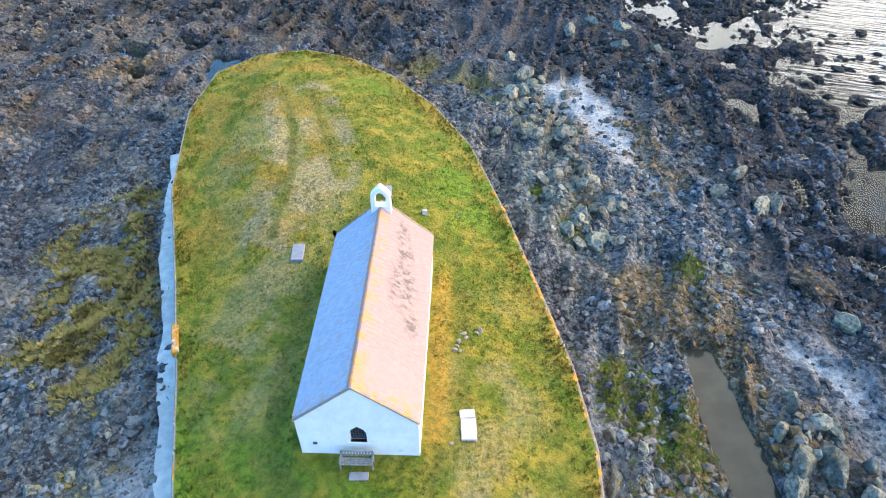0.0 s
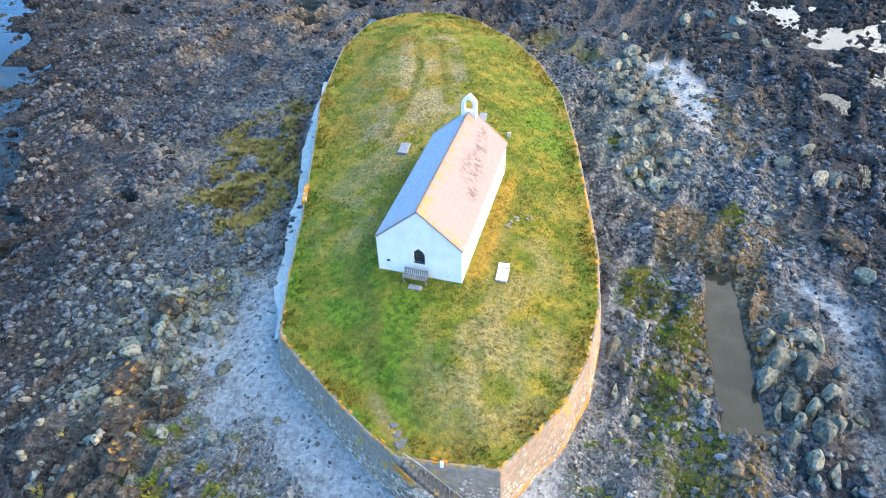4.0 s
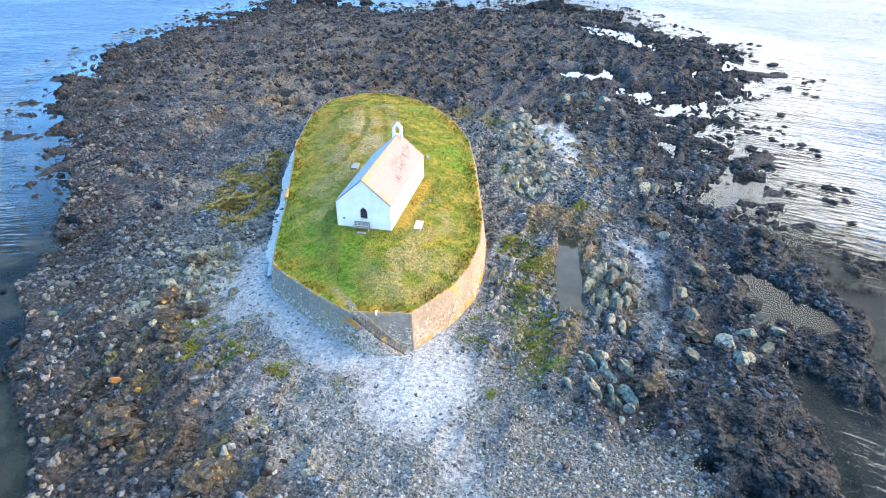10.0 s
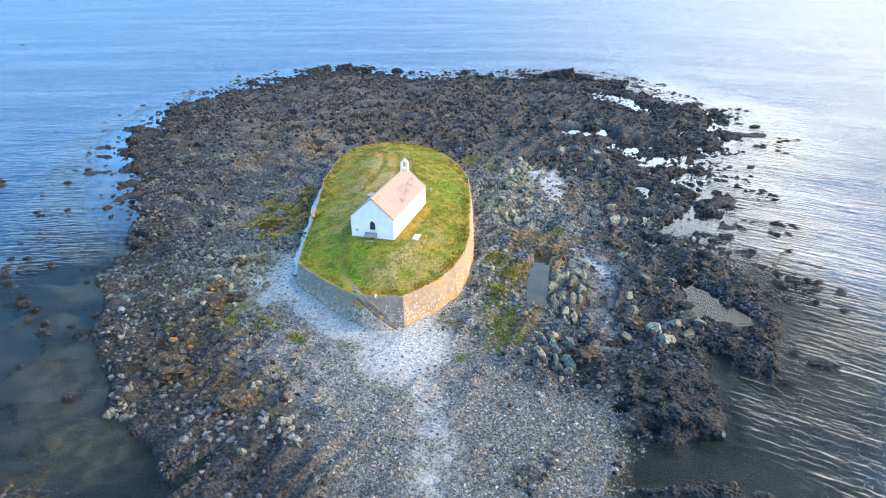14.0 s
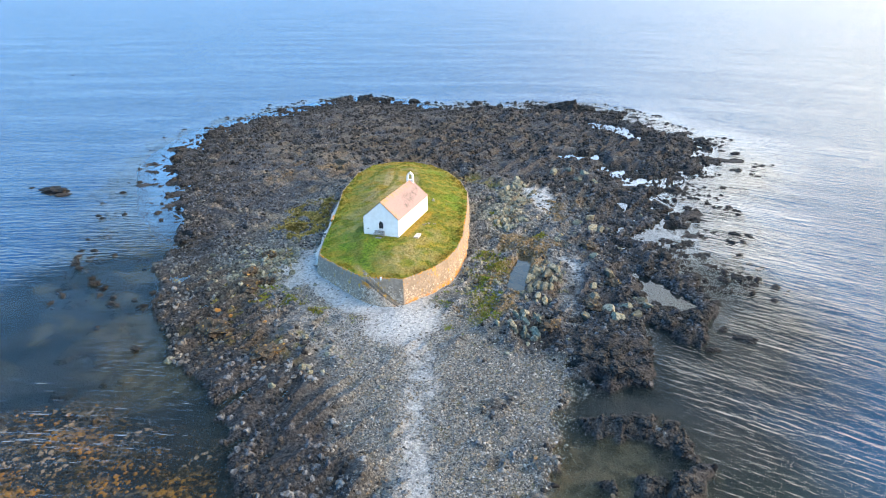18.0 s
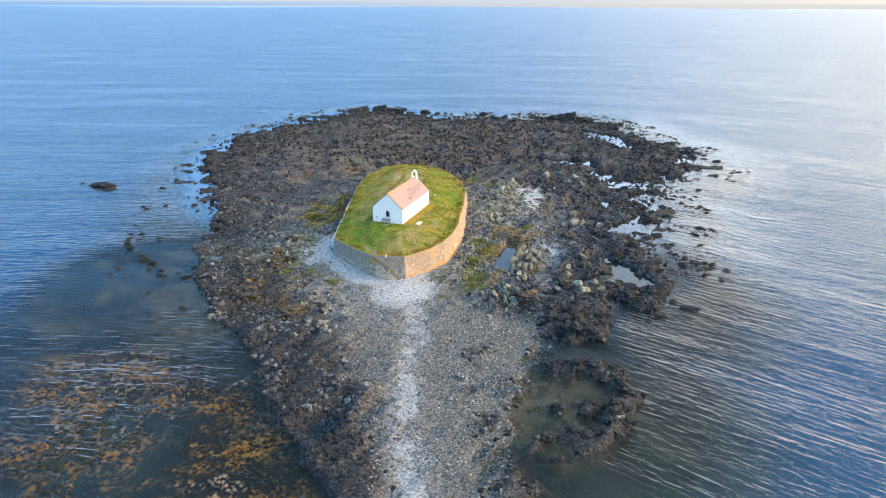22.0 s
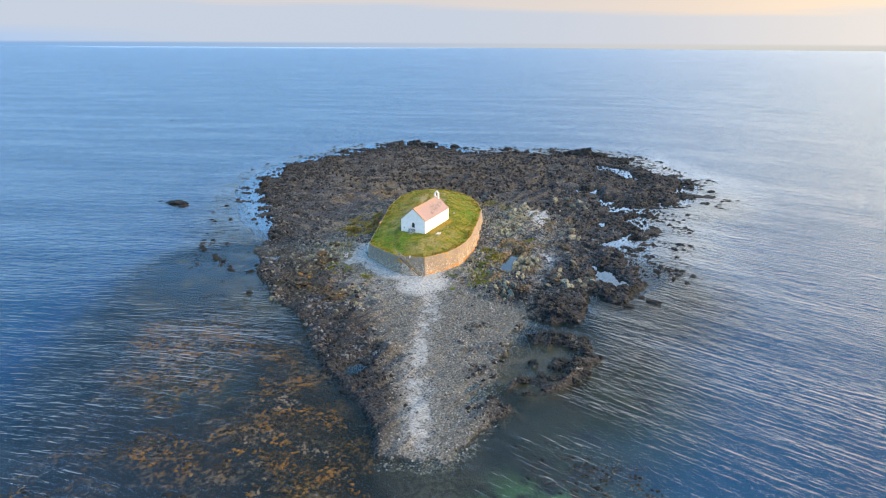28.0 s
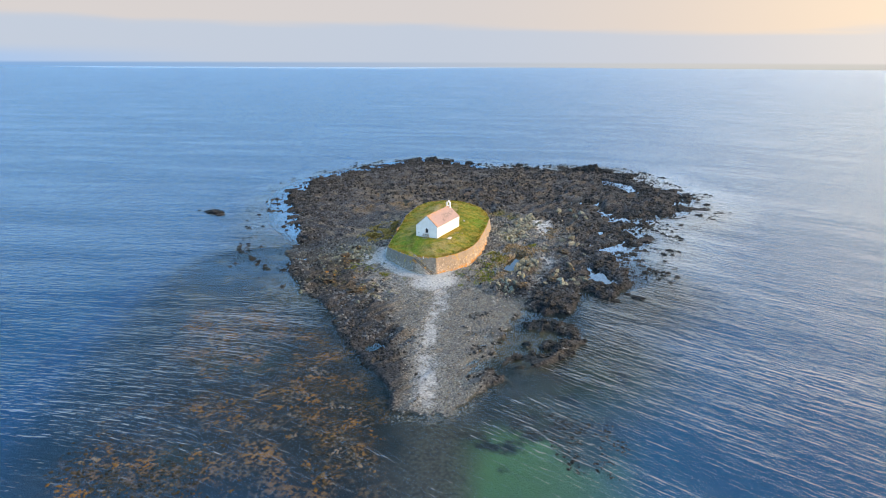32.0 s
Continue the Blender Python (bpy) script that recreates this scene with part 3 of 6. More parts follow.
# streaks of ruffled and slick water
sl_cb, sl_n = tnode(wtr, "ShaderNodeCombineXYZ"), tnode(wtr, "ShaderNodeTexNoise")
wtr.links.new(times(wtr, wsp.outputs["X"], 0.008), sl_cb.inputs["X"])
wtr.links.new(times(wtr, wv, 0.04), sl_cb.inputs["Y"])
wtr.links.new(sl_cb.outputs["Vector"], sl_n.inputs["Vector"])
sl_n.inputs["Scale"].default_value, sl_n.inputs["Detail"].default_value, sl_n.inputs["Roughness"].default_value = 1.0, 8.0, 0.68
ruffled = ramped(wtr, sl_n.outputs["Fac"], 0.36, 0.64)
slick = times(wtr, times(wtr, ruffled, 0.5), 0.7, "ADD")
wtr.links.new(times(wtr, times(wtr, swell, slick), times(wtr, times(wtr, times(wtr, heights[0], heights[1], "ADD"), heights[4], "ADD"), times(wtr, times(wtr, heights[2], heights[3], "ADD"), swell), "ADD")), wb.inputs["Height"])
wtr.links.new(wb.outputs["Normal"], w_gl.inputs["Normal"])
wtr.links.new(wb.outputs["Normal"], w_fr.inputs["Normal"])
# reflection cut by a tuned curve at steep views, raised over pools and shallows; a ruffled sea never mirrors fully at a
# grazing view
wtr.links.new(times(wtr, times(wtr, times(wtr, w_fr.outputs["Fac"], 1.8, "POWER"), times(wtr, times(wtr, gloss_gain, 6.0), times(wtr, times(wtr, ruffled, 1.8), 2.0, "ADD"), "ADD")), times(wtr, times(wtr, gloss_gain, 0.10), times(wtr, times(wtr, ruffled, 0.11), 0.34, "ADD"), "ADD"), "MINIMUM"), w_mx.inputs["Fac"])
wtr.links.new(w_tr.outputs["BSDF"], w_mx.inputs[1])
wtr.links.new(w_gl.outputs["BSDF"], w_mx.inputs[2])
wtr.links.new(w_mx.outputs["Shader"], w_o.inputs["Surface"])

M_POOL = simple("murky_still_water", (0.050, 0.047, 0.035), (0.03, 0.029, 0.023), 0.5, 0.05, 0.22, 0.0005)

# lawn
M_LAWN, lt, lp = material("rough_grass", 0.9, 0.15)
la = tnode(lt, "ShaderNodeAttribute", attribute_name="zone")
lsep = tnode(lt, "ShaderNodeSeparateColor")
lt.links.new(la.outputs["Color"], lsep.inputs["Color"])
lc = mixed(lt, noise_fac(lt, 0.8, 0.40, 0.60, 10.0, None, 0.62), (0.112, 0.136, 0.012), (0.258, 0.202, 0.028))
lc = mixed(lt, times(lt, noise_fac(lt, 0.33, 0.47, 0.60, 6.0), 0.5), lc, (0.076, 0.112, 0.009))
lc = mixed(lt, times(lt, noise_fac(lt, 2.6, 0.50, 0.62, 10.0, None, 0.65), 0.6), lc, (0.050, 0.064, 0.009))
lc = mixed(lt, times(lt, lsep.outputs["Green"], 0.9), lc, mixed(lt, noise_fac(lt, 2.2, 0.42, 0.58, 10.0, None, 0.65), (0.054, 0.104, 0.008), (0.145, 0.215, 0.016)))
lc = mixed(lt, times(lt, lsep.outputs["Red"], 0.75), lc, mixed(lt, noise_fac(lt, 3.4, 0.4, 0.6, 10.0, None, 0.65), (0.37, 0.285, 0.165), (0.18, 0.146, 0.058)))
lc = mixed(lt, times(lt, lsep.outputs["Blue"], 0.75), lc, mixed(lt, noise_fac(lt, 2.6, 0.4, 0.6, 10.0, None, 0.65), (0.34, 0.19, 0.030), (0.185, 0.142, 0.025)))
lc = mixed(lt, times(lt, la.outputs["Alpha"], 0.65), lc, mixed(lt, noise_fac(lt, 3.0, 0.4, 0.6, 8.0), (0.060, 0.080, 0.010), (0.135, 0.125, 0.030)))
lt.links.new(lc, lp.inputs["Base Color"])
bump(lt, lp, noise_fac(lt, 5.0, 0.2, 0.8, 10.0, None, 0.65), 1.0, 0.1)

M_WHITE = simple("whitewash", (0.80, 0.80, 0.78), (0.74, 0.735, 0.71), 1.2, 0.75, 0.3, 0.02, [((0.62, 0.60, 0.54), 0.8, 0.66, 0.8)])
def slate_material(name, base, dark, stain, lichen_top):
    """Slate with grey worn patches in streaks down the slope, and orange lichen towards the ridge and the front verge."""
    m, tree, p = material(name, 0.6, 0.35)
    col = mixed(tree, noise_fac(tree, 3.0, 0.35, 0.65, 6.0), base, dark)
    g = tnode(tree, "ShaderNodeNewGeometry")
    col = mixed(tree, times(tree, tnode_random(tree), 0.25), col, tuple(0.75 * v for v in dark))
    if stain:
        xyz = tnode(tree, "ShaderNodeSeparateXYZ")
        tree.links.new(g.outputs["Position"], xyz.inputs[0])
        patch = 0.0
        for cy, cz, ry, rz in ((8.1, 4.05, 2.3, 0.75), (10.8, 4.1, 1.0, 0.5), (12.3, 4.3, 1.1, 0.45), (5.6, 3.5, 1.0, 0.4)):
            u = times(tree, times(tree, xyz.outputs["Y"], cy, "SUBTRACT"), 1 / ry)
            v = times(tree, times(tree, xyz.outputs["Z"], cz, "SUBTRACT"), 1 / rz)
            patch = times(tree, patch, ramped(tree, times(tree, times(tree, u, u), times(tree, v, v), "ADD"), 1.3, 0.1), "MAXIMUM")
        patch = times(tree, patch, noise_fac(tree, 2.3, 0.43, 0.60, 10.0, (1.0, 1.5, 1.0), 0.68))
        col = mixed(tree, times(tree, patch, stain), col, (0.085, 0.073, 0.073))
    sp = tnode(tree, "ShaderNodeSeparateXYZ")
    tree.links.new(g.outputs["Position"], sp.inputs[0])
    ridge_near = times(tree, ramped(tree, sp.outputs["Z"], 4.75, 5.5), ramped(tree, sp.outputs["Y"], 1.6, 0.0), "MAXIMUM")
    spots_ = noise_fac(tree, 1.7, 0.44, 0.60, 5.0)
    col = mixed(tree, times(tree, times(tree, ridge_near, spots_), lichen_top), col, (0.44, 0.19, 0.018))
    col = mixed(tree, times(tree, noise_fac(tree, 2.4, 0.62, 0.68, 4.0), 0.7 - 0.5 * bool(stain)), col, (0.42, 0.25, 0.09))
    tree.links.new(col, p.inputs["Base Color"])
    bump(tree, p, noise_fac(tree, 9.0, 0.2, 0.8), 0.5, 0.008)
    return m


def tnode_random(tree):
    return tnode(tree, "ShaderNodeNewGeometry").outputs["Random Per Island"]


# one limed slate: east copy carries warm sunlight, west copy blue shade
M_SLATE_SUNLIT = slate_material("sunlit_limed_slate", (0.29, 0.195, 0.185), (0.255, 0.175, 0.168), 1.0, 0.7)
M_SLATE_SHADED = slate_material("shaded_limed_slate", (0.30, 0.35, 0.43), (0.25, 0.295, 0.37), 0.0, 0.35)
M_VERGE = simple("verge_mortar", (0.27, 0.21, 0.15), (0.19, 0.155, 0.125), 2.6, 0.9, 0.2, 0.015, [((0.36, 0.19, 0.03), 1.1, 0.52, 0.62)])
M_STONE = rock_material("wall_stone", [(0.19, 0.155, 0.125), (0.44, 0.36, 0.29), (0.64, 0.56, 0.48), (0.46, 0.325, 0.215), (0.33, 0.265, 0.205)], 0.3, 0.3)
ms = M_STONE.node_tree
ms_p = ms.nodes["Principled BSDF"]
ms_col = ms_p.inputs["Base Color"].links[0].from_socket
ms_xyz, ms_g = tnode(ms, "ShaderNodeSeparateXYZ"), tnode(ms, "ShaderNodeNewGeometry")
ms.links.new(ms_g.outputs["Position"], ms_xyz.inputs[0])
ms_foot = times(ms, ramped(ms, ms_xyz.outputs["Z"], -3.9, -4.8), ramped(ms, ms_xyz.outputs["X"], 8.3, 8.7))
ms_lip = times(ms, ramped(ms, ms_xyz.outputs["Z"], -2.8, -2.15), ramped(ms, ms_xyz.outputs["X"], 7.5, 4.5))
ms_band = times(ms, times(ms, times(ms, ramped(ms, ms_xyz.outputs["Z"], -2.9, -1.6), ms_lip, "MAXIMUM"), ms_foot, "MAXIMUM"), noise_fac(ms, 0.9, 0.36, 0.54, 5.0))
ms.links.new(mixed(ms, times(ms, ms_band, 0.95), ms_col, (0.52, 0.205, 0.012)), ms_p.inputs["Base Color"])
M_MORTAR = simple("wall_mortar", (0.31, 0.25, 0.195), (0.22, 0.18, 0.14), 3.0, 0.95, 0.2, 0.03, [((0.40, 0.25, 0.05), 0.9, 0.6, 0.7)])
M_COPING = simple("lichened_coping", (0.62, 0.26, 0.02), (0.40, 0.23, 0.05), 1.1, 0.9, 0.2, 0.03)
M_STEP = simple("worn_step_stone", (0.17, 0.16, 0.145), (0.10, 0.095, 0.09), 3.0, 0.85, 0.25, 0.01, [((0.34, 0.22, 0.06), 1.2, 0.60, 0.70)])
M_CONCRETE = simple("pale_concrete", (0.48, 0.47, 0.45), (0.36, 0.355, 0.34), 1.5, 0.9, 0.25, 0.02)
M_GLASS = simple("dark_leaded_glass", (0.03, 0.035, 0.045), (0.02, 0.022, 0.03), 5.0, 0.15, 0.5, 0.001)
M_LEAD = simple("window_lead", (0.08, 0.08, 0.085), (0.05, 0.05, 0.055), 8.0, 0.5, 0.4, 0.002)
M_WOOD = simple("silvered_wood", (0.30, 0.28, 0.26), (0.20, 0.185, 0.17), 6.0, 0.8, 0.25, 0.004)
M_SLAB = simple("grave_slab_stone", (0.50, 0.465, 0.445), (0.39, 0.365, 0.355), 3.0, 0.85, 0.25, 0.006)
M_SLABDARK = simple("slate_slab", (0.24, 0.24, 0.27), (0.18, 0.18, 0.20), 3.0, 0.7, 0.35, 0.004)
M_METAL = simple("painted_rail", (0.46, 0.46, 0.46), (0.36, 0.36, 0.36), 6.0, 0.45, 0.5, 0.001)
M_WEED = simple("shore_weed", (0.095, 0.165, 0.012), (0.19, 0.165, 0.030), 0.9, 0.9, 0.15, 0.03)
M_TUSSOCK = simple("olive_tussock", (0.20, 0.175, 0.055), (0.26, 0.205, 0.075), 0.8, 0.9, 0.15, 0.03, [((0.085, 0.085, 0.025), 1.4, 0.52, 0.70)])


# ---- mesh helpers ----
def mesh_arrays(name, verts, faces, mat, smooth=False):
    """A mesh from arrays of vertices (n, 3) and faces (m, k)."""
    verts, faces = np.asarray(verts, np.float32), np.asarray(faces, np.int32)
    me, k = bpy.data.meshes.new(name), faces.shape[1]
    me.vertices.add(len(verts)), me.loops.add(faces.size), me.polygons.add(len(faces))
    me.vertices.foreach_set("co", verts.ravel())
    me.loops.foreach_set("vertex_index", faces.ravel())
    me.polygons.foreach_set("loop_start", np.arange(0, faces.size, k, dtype=np.int32))
    me.polygons.foreach_set("use_smooth", np.full(len(faces), smooth))
    me.update(calc_edges=True)
    me.validate()
    if mat:
        me.materials.append(mat)
    return me


def paint(me, name, columns):
    at = me.color_attributes.new(name, "FLOAT_COLOR", "POINT")
    at.data.foreach_set("color", np.stack([np.ravel(c) for c in columns], 1).astype(np.float32).ravel())


def part(name, bm, mat, parent=None, label=""):
    me = bpy.data.meshes.new(name)
    bmesh.ops.recalc_face_normals(bm, faces=bm.faces)
    bm.to_mesh(me)
    bm.free()
    me.materials.append(mat)
    ob = new(name, me)
    ob.parent = parent
    return tagged(ob, label)


def box(bm, lo, hi, m=None, bev=0.0):
    lo, hi = Vector(lo), Vector(hi)
    geo = bmesh.ops.create_cube(bm, size=1.0, matrix=Matrix.Translation((lo + hi) / 2) @ Matrix.Diagonal((*(hi - lo), 1)))
    if bev:
        edges = list({e for v in geo["verts"] for e in v.link_edges})
        geo = bmesh.ops.bevel(bm, geom=edges, offset=bev, segments=1, affect="EDGES")
    if m is not None:
        bmesh.ops.transform(bm, matrix=m, verts=geo["verts"])
    return bm


def prism(bm, outline, depth, m):
    """An outline in the local xz plane, pushed along local y, laid by m."""
    a = [bm.verts.new(m @ Vector((x, 0, z))) for x, z in outline]
    b = [bm.verts.new(m @ Vector((x, depth, z))) for x, z in outline]
    bm.faces.new(a), bm.faces.new(b[::-1])
    for i in range(len(a)):
        j = (i + 1) % len(a)
        bm.faces.new((a[j], a[i], b[i], b[j]))
    return bm


def rod(bm, p, q, r, sides=8):
    p, q = Vector(p), Vector(q)
    m = Matrix.Translation((p + q) / 2) @ (q - p).to_track_quat("Z", "Y").to_matrix().to_4x4()
    bmesh.ops.create_cone(bm, cap_ends=True, segments=sides, radius1=r, radius2=r, depth=(q - p).length, matrix=m)
    return bm


def empty(name, at, label, category, group="", kind=""):
    ob = new(name)
    ob.location = at
    return tagged(ob, label, category, group, kind)


# ---- ground: one sheet from the reef to the horizon ----
def spread(parts, far, grow=1.35):
    """Grid lines: (from, to, spacing) in order, then steps that grow to the far rim on both sides."""
    xs = np.concatenate([np.arange(a, b, s) for a, b, s in parts] + [[parts[-1][1]]])
    out, s = [], 2.0
    while sum(out) + s < far:
        out.append(s)
        s *= grow
    tail = np.cumsum(out)
    return np.concatenate([[-4900], xs[0] - tail[::-1], xs, xs[-1] + tail, [4900]])


gx = spread([(-110, -36, 0.75), (-36, 52, 0.34), (52, 80, 0.7)], 4700)
gy = spread([(-115, -72, 0.7), (-72, 48, 0.36), (48, 100, 0.5), (100, 175, 0.75)], 4700)
X, Y = np.meshgrid(gx, gy, indexing="ij")
Z, PEB, PALE, WEED, WET, DSH, DW = plan(X, Y)
Z = np.where(DW < -1.2, np.minimum(Z, -6.3), Z)
Z = np.where(np.maximum(np.abs(X), np.abs(Y)) > 4800, SEA - 0.05, Z)     # the sheet comes up to the surface at its rim
nx, ny = X.shape
idx = np.arange(nx * ny).reshape(nx, ny)
quads = np.stack([idx[:-1, :-1], idx[1:, :-1], idx[1:, 1:], idx[:-1, 1:]], -1).reshape(-1, 4)
ground_me = mesh_arrays("ground", np.stack([X, Y, Z], -1).reshape(-1, 3), quads, M_GROUND, False)
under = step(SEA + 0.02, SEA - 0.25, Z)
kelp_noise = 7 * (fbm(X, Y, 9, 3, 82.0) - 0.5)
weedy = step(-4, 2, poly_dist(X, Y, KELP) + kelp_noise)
# share of painted water blue, rising with depth and full far offshore
upwelling = np.clip(step(SEA - 0.5, SEA - 4.2, Z), 0, 1)
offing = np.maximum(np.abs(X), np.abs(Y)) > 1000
upwelling, under = np.where(offing, 1.0, upwelling), np.where(offing, 1.0, under)
paint(ground_me, "zone", [PEB, PALE, WEED, WET])
paint(ground_me, "growth", tint(X, Y))
paint(ground_me, "bed", [under, np.clip(weedy, 0, 1), upwelling, np.clip(step(17, 9, np.hypot((X - 56) * 0.9, Y + 77) + 0.6 * kelp_noise) * step(2, 5, 0.5 * kelp_noise + line_dist(X, Y, [(47, -62), (56, -62), (56, -67)])) + 0.22 * step(50, 20, np.hypot(X - 84, Y + 62)) + 0.45 * step(12, 3, np.hypot(X + 5, Y + 64)) + 0.4 * step(9, 2, np.hypot(X - 6, Y + 93)), 0, 1)])
tagged(new("ground", ground_me), "dark tidal reef of jagged rock and pebbles, running out under the sea", "ground", kind="structure")

wx_, wy_ = spread([(-112, 84, 2.0)], 4700), spread([(-116, 178, 2.0)], 4700)
WX, WY = np.meshgrid(wx_, wy_, indexing="ij")
w_idx = np.arange(WX.size).reshape(WX.shape)
sea_me = mesh_arrays("water", np.stack([WX, WY, np.full(WX.shape, SEA)], -1).reshape(-1, 3), np.stack([w_idx[:-1, :-1], w_idx[1:, :-1], w_idx[1:, 1:], w_idx[:-1, 1:]], -1).reshape(-1, 4), M_WATER)
off = -poly_dist(WX, WY, SHORE)
lee = step(7, 24, np.hypot(WX + 35, (WY + 24) * 0.8)) * step(10, 34, np.hypot(WX - 22, WY + 54)) * step(6, 17, np.hypot(WX - 36, (WY + 32) * 0.9))
ruffle = np.clip(step(-6, 4 + 12 * np.maximum(step(30, 50, WX) * step(-10, 20, WY), step(-30, -45, WX) * step(-8, 12, WY)), off) * (0.32 + 0.68 * lee), 0, 1)
ruffle_at = sea_me.attributes.new("ruffle", "FLOAT", "POINT")
ruffle_at.data.foreach_set("value", ruffle.astype(np.float32).ravel())
# reflection raised by hand here: pools, north-east and western shallows
gloss_gain = np.maximum(step(0, -5, off), np.maximum(step(28, 40, WX) * step(12, 24, WY) * step(34, 14, off), 0.6 * step(-30, -42, WX) * step(-6, 10, WY) * step(22, 6, off)))
gloss_gain_at = sea_me.attributes.new("gloss_gain", "FLOAT", "POINT")
gloss_gain_at.data.foreach_set("value", gloss_gain.astype(np.float32).ravel())
tagged(new("water", sea_me), "calm rippled sea round the reef, clear over the shallows", "sea", kind="structure")

pool_bm = bmesh.new()
pool_bm.faces.new([pool_bm.verts.new((21.9 + 1.12 * (x - 21.9), 4.5 + 1.04 * (y - 4.5), -5.74)) for x, y in ROCK_POOL])
pool = part("rock_pool", pool_bm, M_POOL)
tagged(pool, "still murky rock pool beside the bedrock ribs", "pool", kind="structure")

# ---- scattered stones ----
def lump(seed, sub, squash=0.65, jag=0.28, cuts=5):
    """One stone of about unit radius: vertices and triangles."""
    r = np.random.default_rng(seed)
    bm = bmesh.new()
    bmesh.ops.create_icosphere(bm, subdivisions=sub, radius=1.0)
    v = np.array([p.co[:] for p in bm.verts])
    f = np.array([[p.index for p in fc.verts] for fc in bm.faces])
    bm.free()
    ax = r.normal(size=(cuts, 3))
    ax /= np.linalg.norm(ax, axis=1)[:, None]
    for a, cut in zip(ax, r.uniform(0.45, 0.9, cuts)):
        over = np.clip(v @ a - cut, 0, None)
        v = v - over[:, None] * a
    v = v * (1 + r.uniform(-jag, jag, (len(v), 1)) * 0.6)
    return v * (1.0, r.uniform(0.65, 0.95), squash * r.uniform(0.8, 1.15)), f


def scatter(name, places, sizes, sub, mat, label, category, seed, squash=0.65, sink=0.25):
    """Many stones joined into one mesh; places: (n, 3)."""
    r = np.random.default_rng(seed)
    kinds = [lump(seed * 10 + k, sub, squash) for k in range(8)]
    pick, vs, fs, own, at = r.integers(0, 8, len(places)), [], [], [], 0
    for k, (v, f) in enumerate(kinds):
        who = np.flatnonzero(pick == k)
        n, turn, s = len(who), r.uniform(0, 2 * math.pi, (pick == k).sum()), sizes[pick == k]
        cs, sn = np.cos(turn)[:, None], np.sin(turn)[:, None]
        tip = r.uniform(-0.35, 0.35, (n, 1))
        x, y, z = v[:, 0], v[:, 1], v[:, 2]
        zz = z + tip * x
        out = np.stack([(x * cs - y * sn), (x * sn + y * cs), zz], -1) * s[:, None, None]
        out[..., 2] -= (sink * s)[:, None] * 0.5
        out += places[who][:, None, :]
        vs.append(out.reshape(-1, 3))
        own.append(np.repeat(who, len(v)))
        fs.append((f[None] + (np.arange(n) * len(v))[:, None, None]).reshape(-1, 3) + at)
        at += n * len(v)
    me = mesh_arrays(name, np.concatenate(vs), np.concatenate(fs), mat)
    if mat == M_ROCK:
        stone_of = np.concatenate(own)
        paint(me, "growth", [q[stone_of] for q in tint(places[:, 0], places[:, 1])])
    return tagged(new(name, me), label, category, kind="stuff")


def sow(n, xr, yr, keep, seed):
    """n tries over a rectangle; keep(zones) gives the chance of each."""
    r = np.random.default_rng(seed)
    x, y = r.uniform(*xr, n), r.uniform(*yr, n)
    z, peb, pale, weed, wet, d, w = plan(x, y)
    ok = (r.random(n) < keep(x, y, peb, pale, weed, wet, d)) & (w > 0.9) & (poly_dist(x, y, ROCK_POOL) < -0.2)
    return np.stack([x, y, z], 1)[ok], r


spots, r = sow(290000, (-22, 46), (-73, 4), lambda x, y, peb, pale, weed, wet, d: np.maximum(peb, 0.8 * step(0.2, 0.5, pale)) * (1 - 0.95 * step(0.45, 0.72, pale)) * (d > -1.5) * 0.85, 21)
scatter("pebble_bank", spots, 0.075 + 0.22 * r.random(len(spots)) ** 3.5, 1, M_PEBBLE, "grey and buff pebbles heaped along the tidal causeway", "pebbles", 3, 0.6)
spots, r = sow(190000, (-62, 60), (-52, 110), lambda x, y, peb, pale, weed, wet, d: (1 - peb) * (1 - 0.8 * pale) * (1 - 0.65 * wet) * (1 - 0.85 * step(31, 36, x) * step(20, 10, y)) * (1 - 0.8 * weed) * (1 - 0.75 * step(35, 65, y)) * (d > -1) * (0.15 + step(0.42, 0.60, fbm(x, y, 4, 3, 12.0))), 22)
dry = spots[:, 2] > SEA + 0.06
spots = spots[dry]
scatter("reef_stones", spots, 0.08 + 0.55 * r.random(len(spots)) ** 3.6, 1, M_ROCK, "angular grey stones strewn over the reef", "stones", 4, 0.8)
spots, r = sow(100000, (-100, 75), (-60, 174), lambda x, y, peb, pale, weed, wet, d: np.maximum(wet, step(7, 0, d)) * (1 - peb) * (d > np.where(y < 10, -1.2, -4)) * step(0.36, 0.58, fbm(x, y, 5, 3, 14.0) + 0.05 + 0.15 * step(30, 36, x) * step(20, 10, y)), 23)
spots = spots[spots[:, 2] > np.where((spots[:, 0] > 28) & (spots[:, 1] < 16), SEA + 0.02, SEA - 0.22)]
scatter("weedy_rocks", spots, 0.12 + (0.38 + 0.35 * step(20, 60, spots[:, 1])) * np.random.default_rng(5).random(len(spots)) ** 2.2, 1, M_BLACK, "black weed-covered rocks along the waterline", "rocks", 5, 1.0, 0.4)

spots, r = sow(75000, (-105, 78), (-40, 176), lambda x, y, peb, pale, weed, wet, d: (d > -15) * (d < 2) * (1 - peb) * step(0.45, 0.60, fbm(x, y, 7, 3, 60.0)) * np.where(((x > 25) & (y > 10)) | (y > 70), 0.7, 0.10 * (y > -30) * (x < 0)), 24)
spots[:, 2] = np.maximum(spots[:, 2], SEA - 0.3)
size = 0.2 + 0.9 * r.random(len(spots)) ** 2.5
spots[:, 2] += 0.3 * (size - 0.4)
